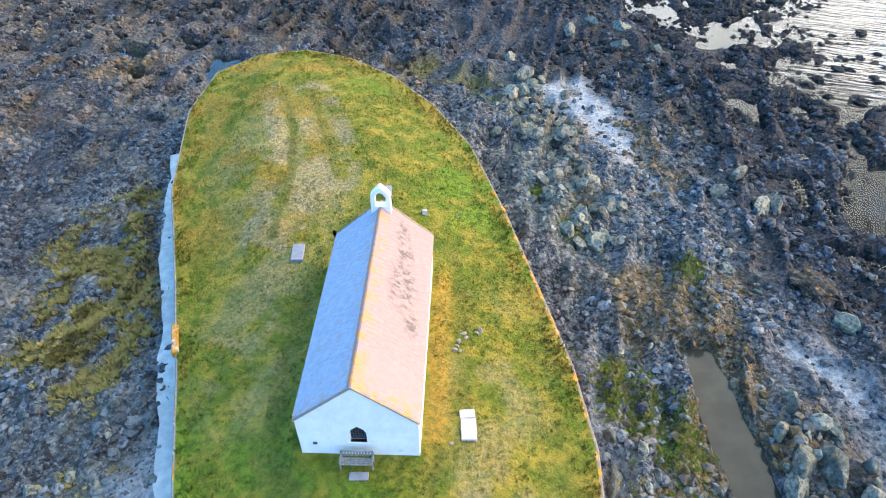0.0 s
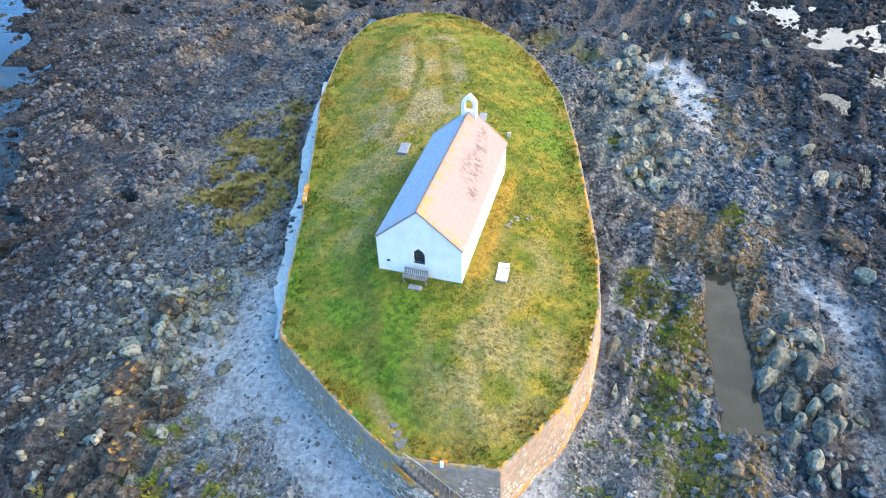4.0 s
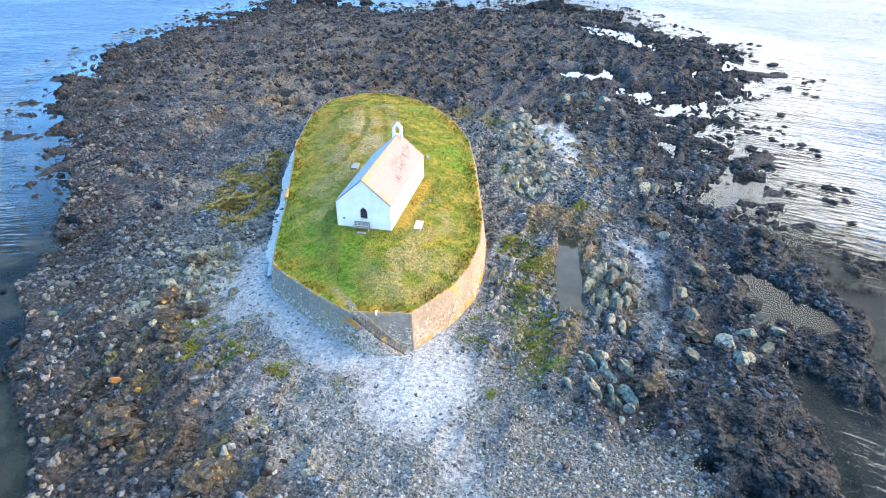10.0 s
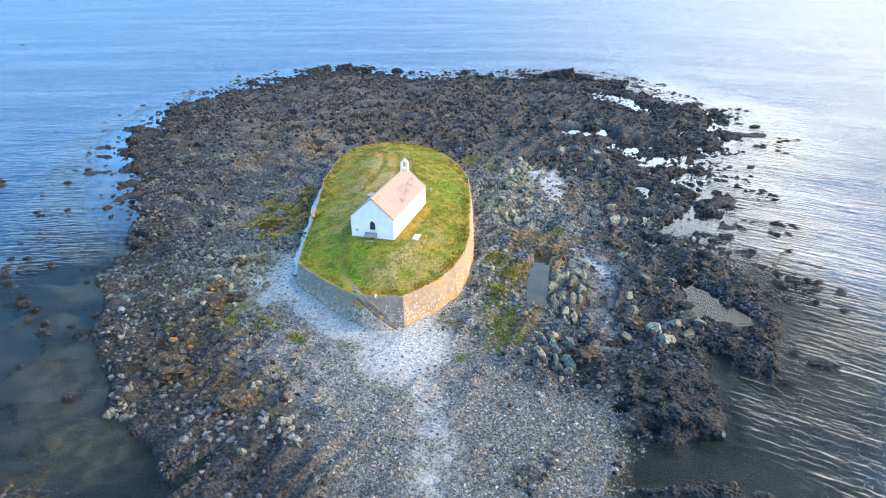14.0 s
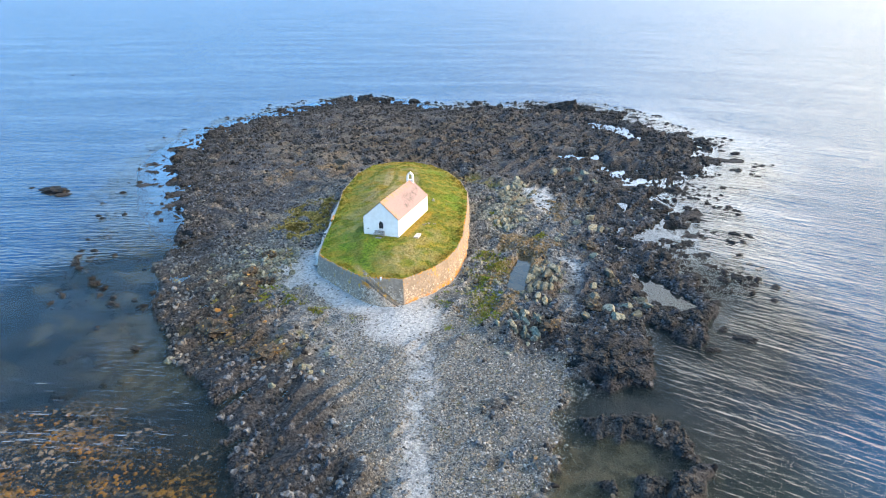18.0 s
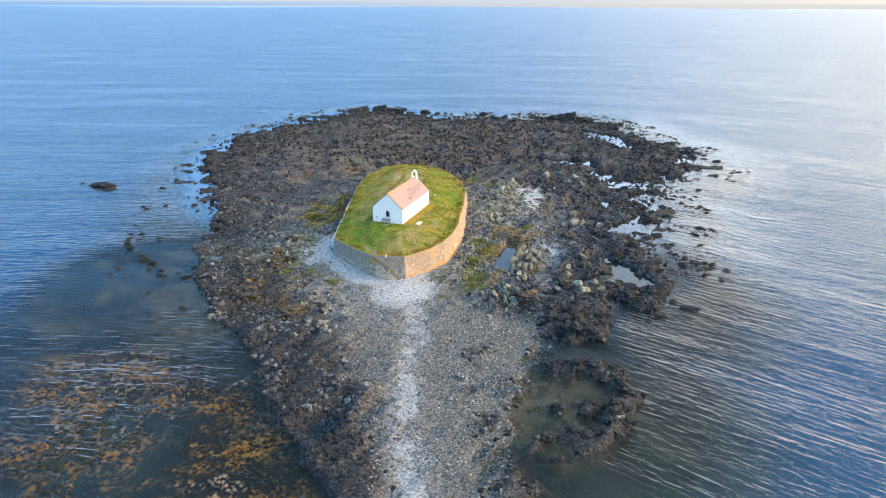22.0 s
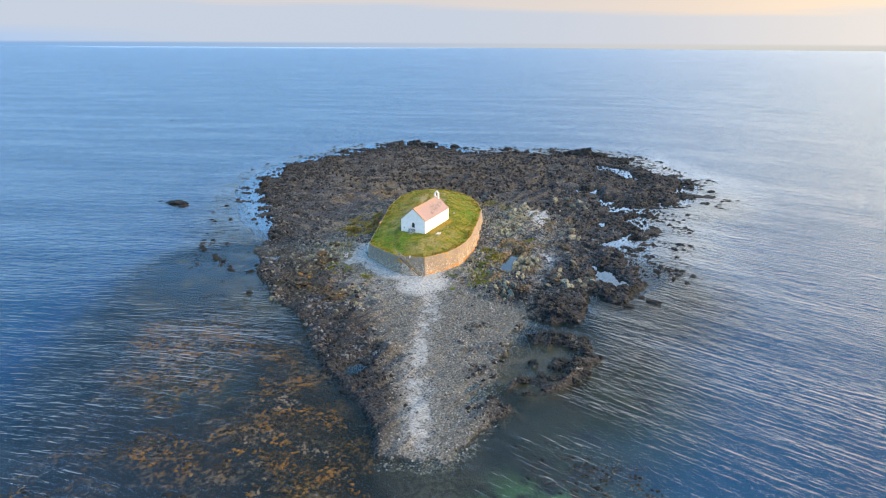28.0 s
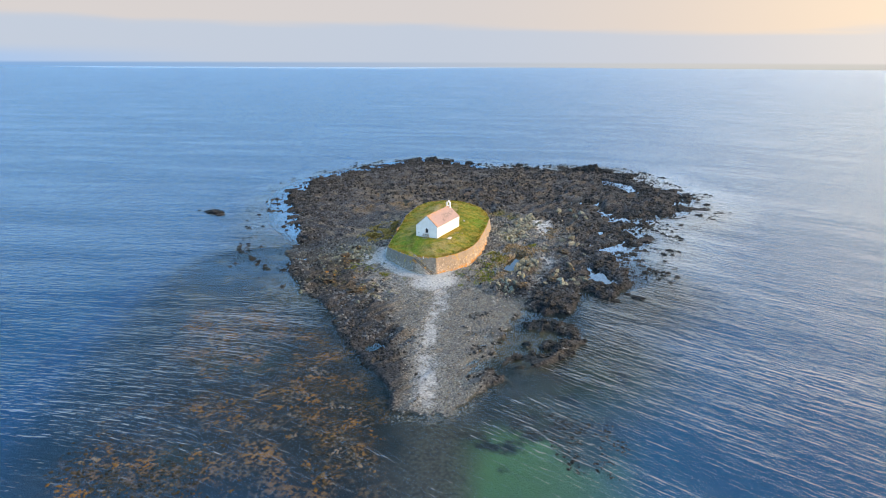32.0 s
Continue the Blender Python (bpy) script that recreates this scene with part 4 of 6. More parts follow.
scatter("shoal_rocks", spots, size, 1, M_BLACK, "scattered black rocks awash off the reef's edge", "rocks", 6, 0.7, 0.2)

# small rocks in the gullies and pools of the east and north shores
spots, r = sow(120000, (-95, 66), (8, 172), lambda x, y, peb, pale, weed, wet, d: (d > np.where(x < 0, -4.5, -7)) * (d < 30) * np.where((x > 22) | (y > 60), 0.9, 0.42) * step(0.46, 0.60, fbm(x, y, 3.2, 3, 64.0)), 26)
spots = spots[(spots[:, 2] < SEA + 0.25)]
spots[:, 2] = np.maximum(spots[:, 2], SEA - 0.22)
scatter("gully_rocks", spots, 0.16 + 0.55 * r.random(len(spots)) ** 2.2, 1, M_BLACK, "small black rocks standing in the gullies and pools", "rocks", 9, 0.8, 0.1)

# rubble over the bare rock of the outer reef
spots, r = sow(150000, (-90, 52), (-14, 150), lambda x, y, peb, pale, weed, wet, d: (1 - peb) * (1 - pale) * (1 - weed) * (d > 1.5) * step(0.40, 0.58, fbm(x, y, 3.0, 3, 16.0)) * (0.45 + 0.4 * step(40, 20, y)) * np.where((x > -22) & (x < 22) & (y < 20), 0.25, 1.0), 27)
spots = spots[spots[:, 2] > SEA + 0.05]
scatter("reef_rubble", spots, 0.10 + 0.34 * r.random(len(spots)) ** 3.0, 1, M_ROCK, "dark broken rubble covering the outer reef", "rubble", 11, 1.0)

# weed beds on the shallow bottom
M_KELP = simple("brown_kelp", (0.020, 0.017, 0.013), (0.062, 0.040, 0.018), 1.3, 0.7, 0.2, 0.03, [((0.23, 0.10, 0.022), 0.24, 0.50, 0.62), ((0.22, 0.15, 0.11), 0.22, 0.55, 0.64), ((0.015, 0.013, 0.011), 1.1, 0.50, 0.58)])
r = np.random.default_rng(25)
kx, ky = r.uniform(-40, 64, 60000), r.uniform(-108, -28, 60000)
kz, kp, _, _, _, kd, _ = plan(kx, ky)
bed = fbm(kx, ky, 11, 4, 80.0) + 0.25 * (fbm(kx, ky, 2.5, 3, 81.0) - 0.5)
where = np.where(kx < 36, step(-4, 2, poly_dist(kx, ky, KELP)), step(6, 2, line_dist(kx, ky, [(47, -62), (56, -62), (56, -67)])))
ok = (kd < -1.0) & (kz < SEA - 0.25) & (kp < 0.5) & (r.random(60000) < where * 0.7 * step(0.48, 0.56, bed + 0.06 * (kx > 36)))
spots = np.stack([kx, ky, kz + 0.05], 1)[ok]
dark = spots[:, 0] > 36
scatter("weed_bed", spots[dark], 0.10 + 0.34 * r.random(dark.sum()) ** 2.5, 1, M_BLACK, "dark weed on the shallow sandy sea bed", "seaweed", 8, 0.4, 0.2)
spots = spots[~dark]
scatter("kelp_bed", spots, 0.10 + 0.34 * r.random(len(spots)) ** 2.5, 1, M_KELP, "brown and orange kelp on the shallow sea bed", "seaweed", 7, 0.4, 0.2)

# ---- mound: wall ring, lawn ----
def loop_points(poly, gap):
    """Points along a closed outline about gap apart, with its corners rounded but for the first."""
    pts = []
    for (ax, ay), (bx, by) in zip(poly, poly[1:] + poly[:1]):
        n = max(1, round(math.hypot(bx - ax, by - ay) / gap))
        pts += [(ax + (bx - ax) * k / n, ay + (by - ay) * k / n) for k in range(n)]
    return np.array(pts)


def rim(x, y):
    """Height of the wall's top."""
    front_left = step(6.5, -7, x) * step(10, -6, y)
    return -1.25 - 0.7 * front_left + 0.12 * (fbm(x, y, 4, 2) - 0.5)


ring = loop_points(WALL, 0.5)
ahead, behind = np.roll(ring, -1, 0), np.roll(ring, 1, 0)
tang = ahead - behind
out_n = np.stack([tang[:, 1], -tang[:, 0]], 1) / np.linalg.norm(tang, axis=1)[:, None]
top = rim(ring[:, 0], ring[:, 1])
# profile of the wall: (outward, height share)
prof = [(-0.55, top * 0 - 6.0), (-0.55, top - 0.05), (0.0, top), (0.07, top - 0.15), (0.55, top * 0 - 5.4), (0.6, top * 0 - 6.4)]
cols = [np.column_stack([ring + o * out_n, h]) for o, h in prof]
nv = len(ring)
V = np.concatenate(cols)
F = [(c * nv + i, c * nv + (i + 1) % nv, (c + 1) * nv + (i + 1) % nv, (c + 1) * nv + i) for c in range(len(prof) - 1) for i in range(nv)]
wall_ob = tagged(new("sea_wall", mesh_arrays("sea_wall", V, F, M_MORTAR)), "battered rubble sea wall round the green mound", "wall", kind="structure")

CENTRE = np.array([-4.0, 17.0])


def lawn_height(x, y):
    inner = np.clip(poly_dist(x, y, WALL), 0, None)
    e = rim(x, y) + 0.02
    s = step(0, 9.0, inner)
    z = e * (1 - s) + s * (0.0 + 0.25 * step(4, 25, y) - 0.3 * step(30, 48, y))
    flat = step(1.2, 0.2, np.maximum(np.abs(x) - 3.2, np.maximum(-y - 0.2, y - 14.2)))
    z = z * (1 - flat) - 0.09 * step(0.6, -0.3, y) * flat
    return z + 0.10 * (fbm(x, y, 3, 3) - 0.5) * (1 - flat) * step(0, 1, inner) + 0.30 * (fbm(x, y, 1.4, 3, 3.0) - 0.48) * step(0, 1.0, inner) * (1 - flat)


rings = 80
inset = ring - 0.12 * out_n
grid = np.array([CENTRE + (inset - CENTRE) * (1 - (k / rings) ** 1.0) for k in range(rings)])
lx, ly = grid[..., 0].ravel(), grid[..., 1].ravel()
lz = lawn_height(lx, ly)
LF = [(k * nv + i, k * nv + (i + 1) % nv, (k + 1) * nv + (i + 1) % nv, (k + 1) * nv + i) for k in range(rings - 1) for i in range(nv)]
lawn_me = mesh_arrays("lawn", np.column_stack([lx, ly, lz]), LF, M_LAWN, True)
footpath = [(3.0, -12.6), (0.1, -9.7), (-3.3, -3.9), (-5.8, 0.2), (-6.5, 6)]
RUTS = [[(-12.2, 38), (-9.5, 30), (-8.4, 23), (-8.5, 17)], [(-9.7, 38), (-6.6, 29.8), (-5, 24)]]


def turf(x, y):
    """Shares of straw, lush and shade-painted, golden and trodden dark grass."""
    inside = poly_dist(x, y, WALL)
    mott, fine = fbm(x, y, 3.0, 4, 71.0), fbm(x, y, 1.1, 3, 73.0)
    ruts = np.minimum(line_dist(x, y, RUTS[0]), line_dist(x, y, RUTS[1]))
    straw = 0.8 * step(6, 2, np.hypot(x + 8.0, (y - 22) * 0.5)) + 0.6 * step(5, 2, np.hypot(x + 7.5, (y - 8) * 0.6)) + 0.5 * step(5, 1, np.hypot(x - 6.5, (y - 5) * 0.5))
    straw = straw + step(0.45, 0.12, line_dist(x, y, footpath[:2])) * 1.4 + 0.9 * step(1.2, 0.4, np.abs(ruts - 1.3)) + 0.7 * step(7, 2, np.hypot(x - 7, (y + 6) * 0.9)) + 0.5 * step(4, 1, np.hypot(x + 13, (y - 28) * 0.4))
    straw = np.clip(straw, 0, 1.2) * step(0.36, 0.60, mott + 0.5 * (fine - 0.5))
    # third term paints the dark shade before the gable into the turf
    lush_shade = 1.3 * step(1.7, 0.4, np.abs(line_dist(x, y, footpath) - 1.0) * 1.4) * step(4, -2, y) + step(6, 1, np.hypot(x - 5.5, (y - 26) * 0.4)) + 0.9 * step(6, 1.5, np.hypot((x + 1.5) * 0.8, y + 4.5)) + 0.8 * step(3, 0.8, np.abs(x + 10.0 + 0.25 * y) * 1.2) * step(12, 2, y)
    lush_shade = lush_shade + 0.7 * step(1.4, 0.3, inside) * step(2, -8, y) + 0.6 * step(5, 2, np.hypot(x + 3, (y - 42) * 0.8))
    lush_shade = np.clip(lush_shade, 0, 1) * step(0.32, 0.54, fbm(x, y, 2.0, 4, 75.0))
    gold = step(2.6, 0.4, np.abs(x - 3.75) * 2.6) * step(-0.5, 1.5, y) * step(14.5, 12.0, y) + 0.8 * step(2.6, 0.5, inside) * step(-10, 0, x) * step(0.40, 0.56, mott) + 0.85 * step(0.43, 0.58, fbm(x, y, 3.4, 4, 77.0)) * step(-4, -8, x) * step(12, 20, y)
    worn = step(0.55, 0.15, ruts) + 0.9 * step(1.0, 0.25, line_dist(x, y, [(-0.6, -7.5), (-2.6, -3.0), (-4.9, 0.5), (-5.2, 6), (-4.5, 15), (-2, 20)])) + 0.7 * step(0.9, 0.2, line_dist(x, y, [(3.6, -1.4), (5.1, 1), (5.0, 5), (5.3, 11), (4, 16)])) + 0.5 * step(0.5, 0.15, line_dist(x, y, footpath[1:4]))
    worn = np.clip(worn, 0, 1) * step(0.25, 0.55, fine + 0.15)
    return np.clip(straw, 0, 1), lush_shade, np.clip(gold, 0, 1), worn


paint(lawn_me, "zone", turf(lx, ly))
tagged(new("lawn", lawn_me), "rough yellow-green turf on top of the walled mound", "grass", kind="structure")

# ---- church ----
W, L, EAVE, RIDGE, TH = 3.0, 13.95, 2.78, 5.42, 0.7
church = empty("church", (0, 0, 0), "small whitewashed stone chapel with pale slate roof and bellcote", "church")


def gable_outline(bottom=-0.3):
    return [(-W, bottom), (W, bottom), (W, EAVE), (0, RIDGE - 0.03), (-W, EAVE)]


WIN = [(-0.41, 1.05), (0.41, 1.05), (0.41, 1.86), (0.31, 2.10), (0.0, 2.36), (-0.31, 2.10), (-0.41, 1.86)]


def wall_with_hole(bm, outline, hole, y0, y1):
    """A wall slab in the xz plane with one opening through it."""
    ring_pts = [(x, z) for x, z in outline]
    for y, flip in ((y0, False), (y1, True)):
        vo = [bm.verts.new((x, y, z)) for x, z in ring_pts]
        vh = [bm.verts.new((x, y, z)) for x, z in hole]
        eo = [bm.edges.new((vo[i], vo[(i + 1) % len(vo)])) for i in range(len(vo))]
        eh = [bm.edges.new((vh[i], vh[(i + 1) % len(vh)])) for i in range(len(vh))]
        bmesh.ops.triangle_fill(bm, use_beauty=True, use_dissolve=False, edges=eo + eh)
        if flip:
            for loop_a, loop_b in ((first_o, vo), (first_h, vh)):
                for i in range(len(loop_a)):
                    j = (i + 1) % len(loop_a)
                    bm.faces.new((loop_a[i], loop_a[j], loop_b[j], loop_b[i]))
        else:
            first_o, first_h = vo, vh
    return bm


part("front_gable", wall_with_hole(bmesh.new(), gable_outline(), WIN, 0.0, TH), M_WHITE, church, "whitewashed gable wall with a small pointed window")
part("back_gable", prism(bmesh.new(), gable_outline(), TH, Matrix.Translation((0, L - TH, 0))), M_WHITE, church)
for s in (-1, 1):
    a, b = sorted((s * W, s * (W - TH)))
    part("side_wall", box(bmesh.new(), (a, TH, -0.15), (b, L - TH, EAVE - 0.02)), M_WHITE, church)
win = part("window", prism(bmesh.new(), WIN, 0.03, Matrix.Translation((0, 0.22, 0))), M_GLASS, church, "dark leaded window with a pointed head")
for k in range(1, 6):
    x = -0.41 + 0.82 * k / 6
    part("lead_bar", box(bmesh.new(), (x - 0.018, 0.17, 1.05), (x + 0.018, 0.22, 2.26 - abs(x) * 0.95)), M_LEAD, win)
for k in range(1, 5):
    z = 1.05 + 0.23 * k
    part("lead_bar", box(bmesh.new(), (-0.40, 0.165, z - 0.014), (0.40, 0.215, z + 0.014)), M_LEAD, win)
part("window_sill", box(bmesh.new(), (-0.50, -0.05, 0.93), (0.50, 0.2, 1.05), bev=0.015), M_WHITE, church)

slope = math.atan2(RIDGE - EAVE, W)
slope_len = math.hypot(RIDGE - EAVE, W)
ROOFS = []
for s in (-1, 1):
    m = Matrix.Translation((0, 0, RIDGE)) @ Matrix.Rotation(s * slope, 4, "Y") @ (Matrix.Identity(4) if s > 0 else Matrix.Rotation(math.pi, 4, "Z") @ Matrix.Translation((0, -L, 0)))
    bm = box(bmesh.new(), (0.0, -0.05, -0.02), (slope_len + 0.07, L + 0.05, 0.05))
    bmesh.ops.transform(bm, matrix=m, verts=bm.verts)
    ROOFS.append((m, part("roof_slope", bm, M_SLATE_SUNLIT if s > 0 else M_SLATE_SHADED, church, "limed slate roof slope, sunlit pink in its colour, with grey worn patches" if s > 0 else "slate roof slope, shade blue in its colour, with orange lichen spots")))
TILE = bmesh.new()
for s_ in (-1, 1):
    box(TILE, (-0.035, 0, 0.045), (0.19, (L - 0.5) / 30 - 0.012, 0.085), Matrix.Rotation(s_ * slope, 4, "Y") @ (Matrix.Identity(4) if s_ > 0 else Matrix.Diagonal((-1, 1, 1, 1))))
tile_me = bpy.data.meshes.new("ridge_tile")
bmesh.ops.recalc_face_normals(TILE, faces=TILE.faces)
TILE.to_mesh(tile_me)
TILE.free()
tile_me.materials.append(M_SLATE_SUNLIT)
for k in range(30):
    ob = new("ridge_tile", tile_me)
    ob.parent, ob.location = church, (0, -0.06 + (L - 0.5) * k / 30, RIDGE + 0.01)
for y in (-0.02, L + 0.02):
    for s in (-1, 1):
        bm = box(bmesh.new(), (0.05, -0.06, 0.05), (slope_len + 0.06, 0.07, 0.085), bev=0.01)
        bmesh.ops.transform(bm, matrix=Matrix.Translation((0, y, RIDGE)) @ Matrix.Rotation(s * slope, 4, "Y") @ (Matrix.Identity(4) if s > 0 else Matrix.Diagonal((-1, 1, 1, 1))), verts=bm.verts)
        part("verge", bm, M_VERGE, church, "mortared verge with orange lichen")
# bellcote over the back gable
BC = L - 0.45
outline = [(-0.62, -0.75), (0.62, -0.75), (0.58, 0.9), (0.30, 1.25), (0.12, 1.42), (0.0, 1.5), (-0.12, 1.42), (-0.30, 1.25), (-0.58, 0.9)]
arch = [(-0.33, 0.12), (0.33, 0.12), (0.33, 0.78), (0.22, 1.0), (0.0, 1.14), (-0.22, 1.0), (-0.33, 0.78)]
bm = wall_with_hole(bmesh.new(), outline, arch, -0.24, 0.24)
bmesh.ops.transform(bm, matrix=Matrix.Translation((0, BC, RIDGE)), verts=bm.verts)
part("bellcote", bm, M_WHITE, church, "white stone bellcote with an arched opening")
part("vent_box", box(bmesh.new(), (-2.32, -0.06, 0.82), (-2.10, 0.0, 0.98), bev=0.01), M_LEAD, church)

# ---- bench and slabs ----
bench = empty("bench", (-0.1, -0.45, -0.10), "weathered silver-grey wooden bench against the gable wall", "bench")
for k in range(4):
    part("seat_slat", box(bmesh.new(), (-0.8, -0.42 + 0.11 * k, 0.43), (0.8, -0.33 + 0.11 * k, 0.46), bev=0.006), M_WOOD, bench)
for k in range(11):
    x = -0.74 + 0.148 * k
    part("back_slat", box(bmesh.new(), (x - 0.05, 0.05, 0.5), (x + 0.05, 0.075, 0.88)), M_WOOD, bench)
part("top_rail", box(bmesh.new(), (-0.82, 0.03, 0.88), (0.82, 0.10, 0.98), bev=0.01), M_WOOD, bench)
for x in (-0.8, 0.8):
    for y, h in ((-0.42, 0.66), (0.06, 0.98)):
        part("leg", box(bmesh.new(), (x - 0.035, y - 0.035, -0.02), (x + 0.035, y + 0.035, h)), M_WOOD, bench)
    part("armrest", box(bmesh.new(), (x - 0.045, -0.48, 0.64), (x + 0.045, 0.08, 0.68), bev=0.008), M_WOOD, bench)


def slab(name, x, y, sx, sy, h, turn, mat, label, category="grave slab"):
    z = float(lawn_height(np.array([x]), np.array([y]))[0])
    bm = box(bmesh.new(), (-sx / 2, -sy / 2, -0.3), (sx / 2, sy / 2, h), bev=0.025)
    me = bpy.data.meshes.new(name)
    bm.to_mesh(me)
    bm.free()
    me.materials.append(mat)
    ob = new(name, me)
    ob.matrix_world = pose(x, y, z, 0, 0, turn)
    return tagged(ob, label, category)


grave = empty("grave_slab", (5.43, 1.95, float(lawn_height(np.array([5.43]), np.array([1.95]))[0])), "pale stone grave slab cracked in two, lying in the grass", "grave slab")
for lo, hi, turn, tip in (((-0.41, -0.93, -0.3), (0.41, 0.36, 0.15), 3, 0), ((-0.41, 0.40, -0.3), (0.41, 0.93, 0.13), 6, 2)):
    part("slab_piece", box(bmesh.new(), lo, hi, pose(0, 0, 0, tip, 0, turn), bev=0.025), M_SLAB, grave)
slab("ledger_stone", -6.2, 14.95, 0.82, 1.65, 0.14, 5, M_SLABDARK, "grey slate ledger stone lying in the grass")
slab("paving_stone", 0.05, -1.25, 0.95, 0.45, 0.05, 2, M_SLABDARK, "worn flagstone before the bench", "flagstone")
for x, y, sx, sy in ((2.75, -12.15, 0.75, 0.55), (2.35, -11.55, 0.65, 0.5), (1.95, -11.0, 0.55, 0.45)):
    slab("landing_stone", x, y, sx, sy, 0.02, 38, M_STEP, "worn grey flagstone at the head of the stairs", "flagstone")
slab("headstone", 2.15, 19.6, 0.36, 0.2, 0.42, 10, M_SLAB, "small pale upright headstone in the grass", "headstone")

# ---- stairs in the wall ----
stairs = empty("stone_stairs", (3.3, -13.6, -4.9), "narrow stone stairs climbing inside the sea wall", "stairs", kind="structure")
N = 18
for k in range(N):
    x0, z1 = 7.95 - 4.7 * k / N, -4.9 + 0.19 * (k + 1)
    bm = box(bmesh.new(), (x0 - 0.30 - 3.3, 13.72 + float(np.interp(x0 - 0.15, (2.35, 3.6, 5.8, 7.9), (-12.98, -13.6, -14.02, -13.72))), -0.6), (x0 - 3.3, 0.9, z1 + 4.9), bev=0.015)
    part("step", bm, M_STEP, stairs)
# outer wall that follows the flight
FLIGHT, FLIGHT_TOP = [(2.35, -13.38), (3.6, -14.0), (5.8, -14.42), (7.9, -14.12)], [-1.85, -2.0, -3.4, -4.85]
bm = bmesh.new()
rows_ = []
for (x, y), t in zip(FLIGHT, FLIGHT_TOP):
    rows_.append([bm.verts.new(Vector(p) - stairs.location) for p in ((x, y + 0.54, -6), (x, y + 0.52, t - 0.12), (x, y + 0.40, t - 0.12), (x, y - 0.08, -6))])
for r0, r1 in zip(rows_, rows_[1:]):
    for i in range(3):
        bm.faces.new((r0[i], r0[i + 1], r1[i + 1], r1[i]))
bm.faces.new(rows_[0]), bm.faces.new(rows_[-1][::-1])
part("stair_wall", bm, M_MORTAR, stairs, "rubble wall sloping down beside the steps")
rail = empty("handrail", (3.1, -12.75, -1.0), "pale metal handrail beside the stone stairs", "handrail")
line = [(3.1, -12.95, -0.85), (4.4, -13.1, -1.6), (5.8, -13.25, -2.7), (7.2, -13.3, -3.85), (7.45, -13.32, -4.15)]
for p, q in zip(line, line[1:]):
    part("rail", rod(bmesh.new(), Vector(p) - rail.location, Vector(q) - rail.location, 0.016), M_METAL, rail)
for x, y, z in line[:-1]:
    part("post", rod(bmesh.new(), Vector((x, y, z)) - rail.location, Vector((x, y, z - 0.95)) - rail.location, 0.016), M_METAL, rail)

# ---- small things on the mound ----
def stone_mesh(name, seed, sub, mat, squash=0.65, jag=0.28, cuts=5):
    v, f = lump(seed, sub, squash, jag, cuts)
    return mesh_arrays(name, v, f, mat)


slab("ledger_stone", -0.8, 21.9, 0.7, 1.4, 0.12, 8, M_SLABDARK, "grey slate ledger stone behind the chapel, sunk in grass")
M_KERB = simple("rough_kerb_stone", (0.30, 0.27, 0.22), (0.20, 0.18, 0.15), 3.0, 0.9, 0.15, 0.02)
KERB = [stone_mesh("kerb_stone", 400 + k, 2, M_KERB, 0.7) for k in range(3)]
for k, (x, y, sz) in enumerate([(5.1, 8.4, 0.22), (5.25, 8.1, 0.16), (4.85, 7.7, 0.18), (4.75, 7.35, 0.15), (4.6, 7.0, 0.2), (4.9, 6.95, 0.13), (6.1, 8.85, 0.26), (5.9, 8.6, 0.16), (4.55, 0.75, 0.12), (4.6, 20.0, 0.14)]):
    ob = new("grave_stone", KERB[k % 3])
    ob.matrix_world = pose(x, y, float(lawn_height(np.array([x]), np.array([y]))[0]) + 0.02, 0, 0, 47 * k) @ Matrix.Scale(sz, 4)
    tagged(ob, "rough pale kerb stone of an old grave, in the grass", "stone", "stones of the old grave")
bm = box(bmesh.new(), (-0.22, -1.2, -0.3), (0.22, 1.2, 0.22), bev=0.06)
block = part("wall_block", bm, M_STONE)
block.matrix_world = pose(-12.75, 8.3, -1.3, 0, 0, 19)
tagged(block, "lichened stone block on top of the sea wall", "stone block")
bm = box(bmesh.new(), (-0.19, -0.03, -0.14), (0.19, 0.03, 0.14), bev=0.008)
sign = part("notice_plate", bm, M_METAL)
sign.matrix_world = pose(7.25, -12.70, -2.7, -8, 0, 3)
tagged(sign, "small white notice plate on the rubble wall", "sign")
bm = box(bmesh.new(), (-0.10, -0.09, -0.3), (0.10, 0.09, 0.16), bev=0.02)
post = part("marker_stone", bm, M_WHITE)
post.matrix_world = pose(5.25, -12.75, -1.3, 0, 0, 8)
tagged(post, "small whitewashed stone on the wall's edge", "marker stone")

# concrete apron along the wall's foot
side = [i for i in range(nv) if ring[i, 0] < -7.9 and -4.2 < ring[i, 1] < 35]
side = side[::-1]
ap = []
for i in side:
    x, y = ring[i]
    wide = max(0.45, (1.2 * step(-4.5, 1.5, y) + 0.1) + 0.8 * (fbm(np.array([x]), np.array([y]), 2.4, 3, 2.0)[0] - 0.5) + 0.5 * step(30, 34, y))
    for o, z in ((0.25, -4.55), (0.62 + wide * 0.5, -4.62), (0.62 + wide, -4.72), (0.75 + wide, -5.6)):
        ap.append((x + out_n[i, 0] * o, y + out_n[i, 1] * o, z))
AF = [(4 * a + k, 4 * a + k + 1, 4 * a + k + 5, 4 * a + k + 4) for a in range(len(side) - 1) for k in range(3)]
tagged(new("concrete_apron", mesh_arrays("concrete_apron", ap, AF, M_CONCRETE)), "pale broken concrete apron along the wall's foot", "apron", kind="structure")

# ---- rocks that can be told apart ----
BIG = [stone_mesh("boulder", 500 + k, 3, M_BOULDER, 0.8, 0.07, 14) for k in range(6)] 


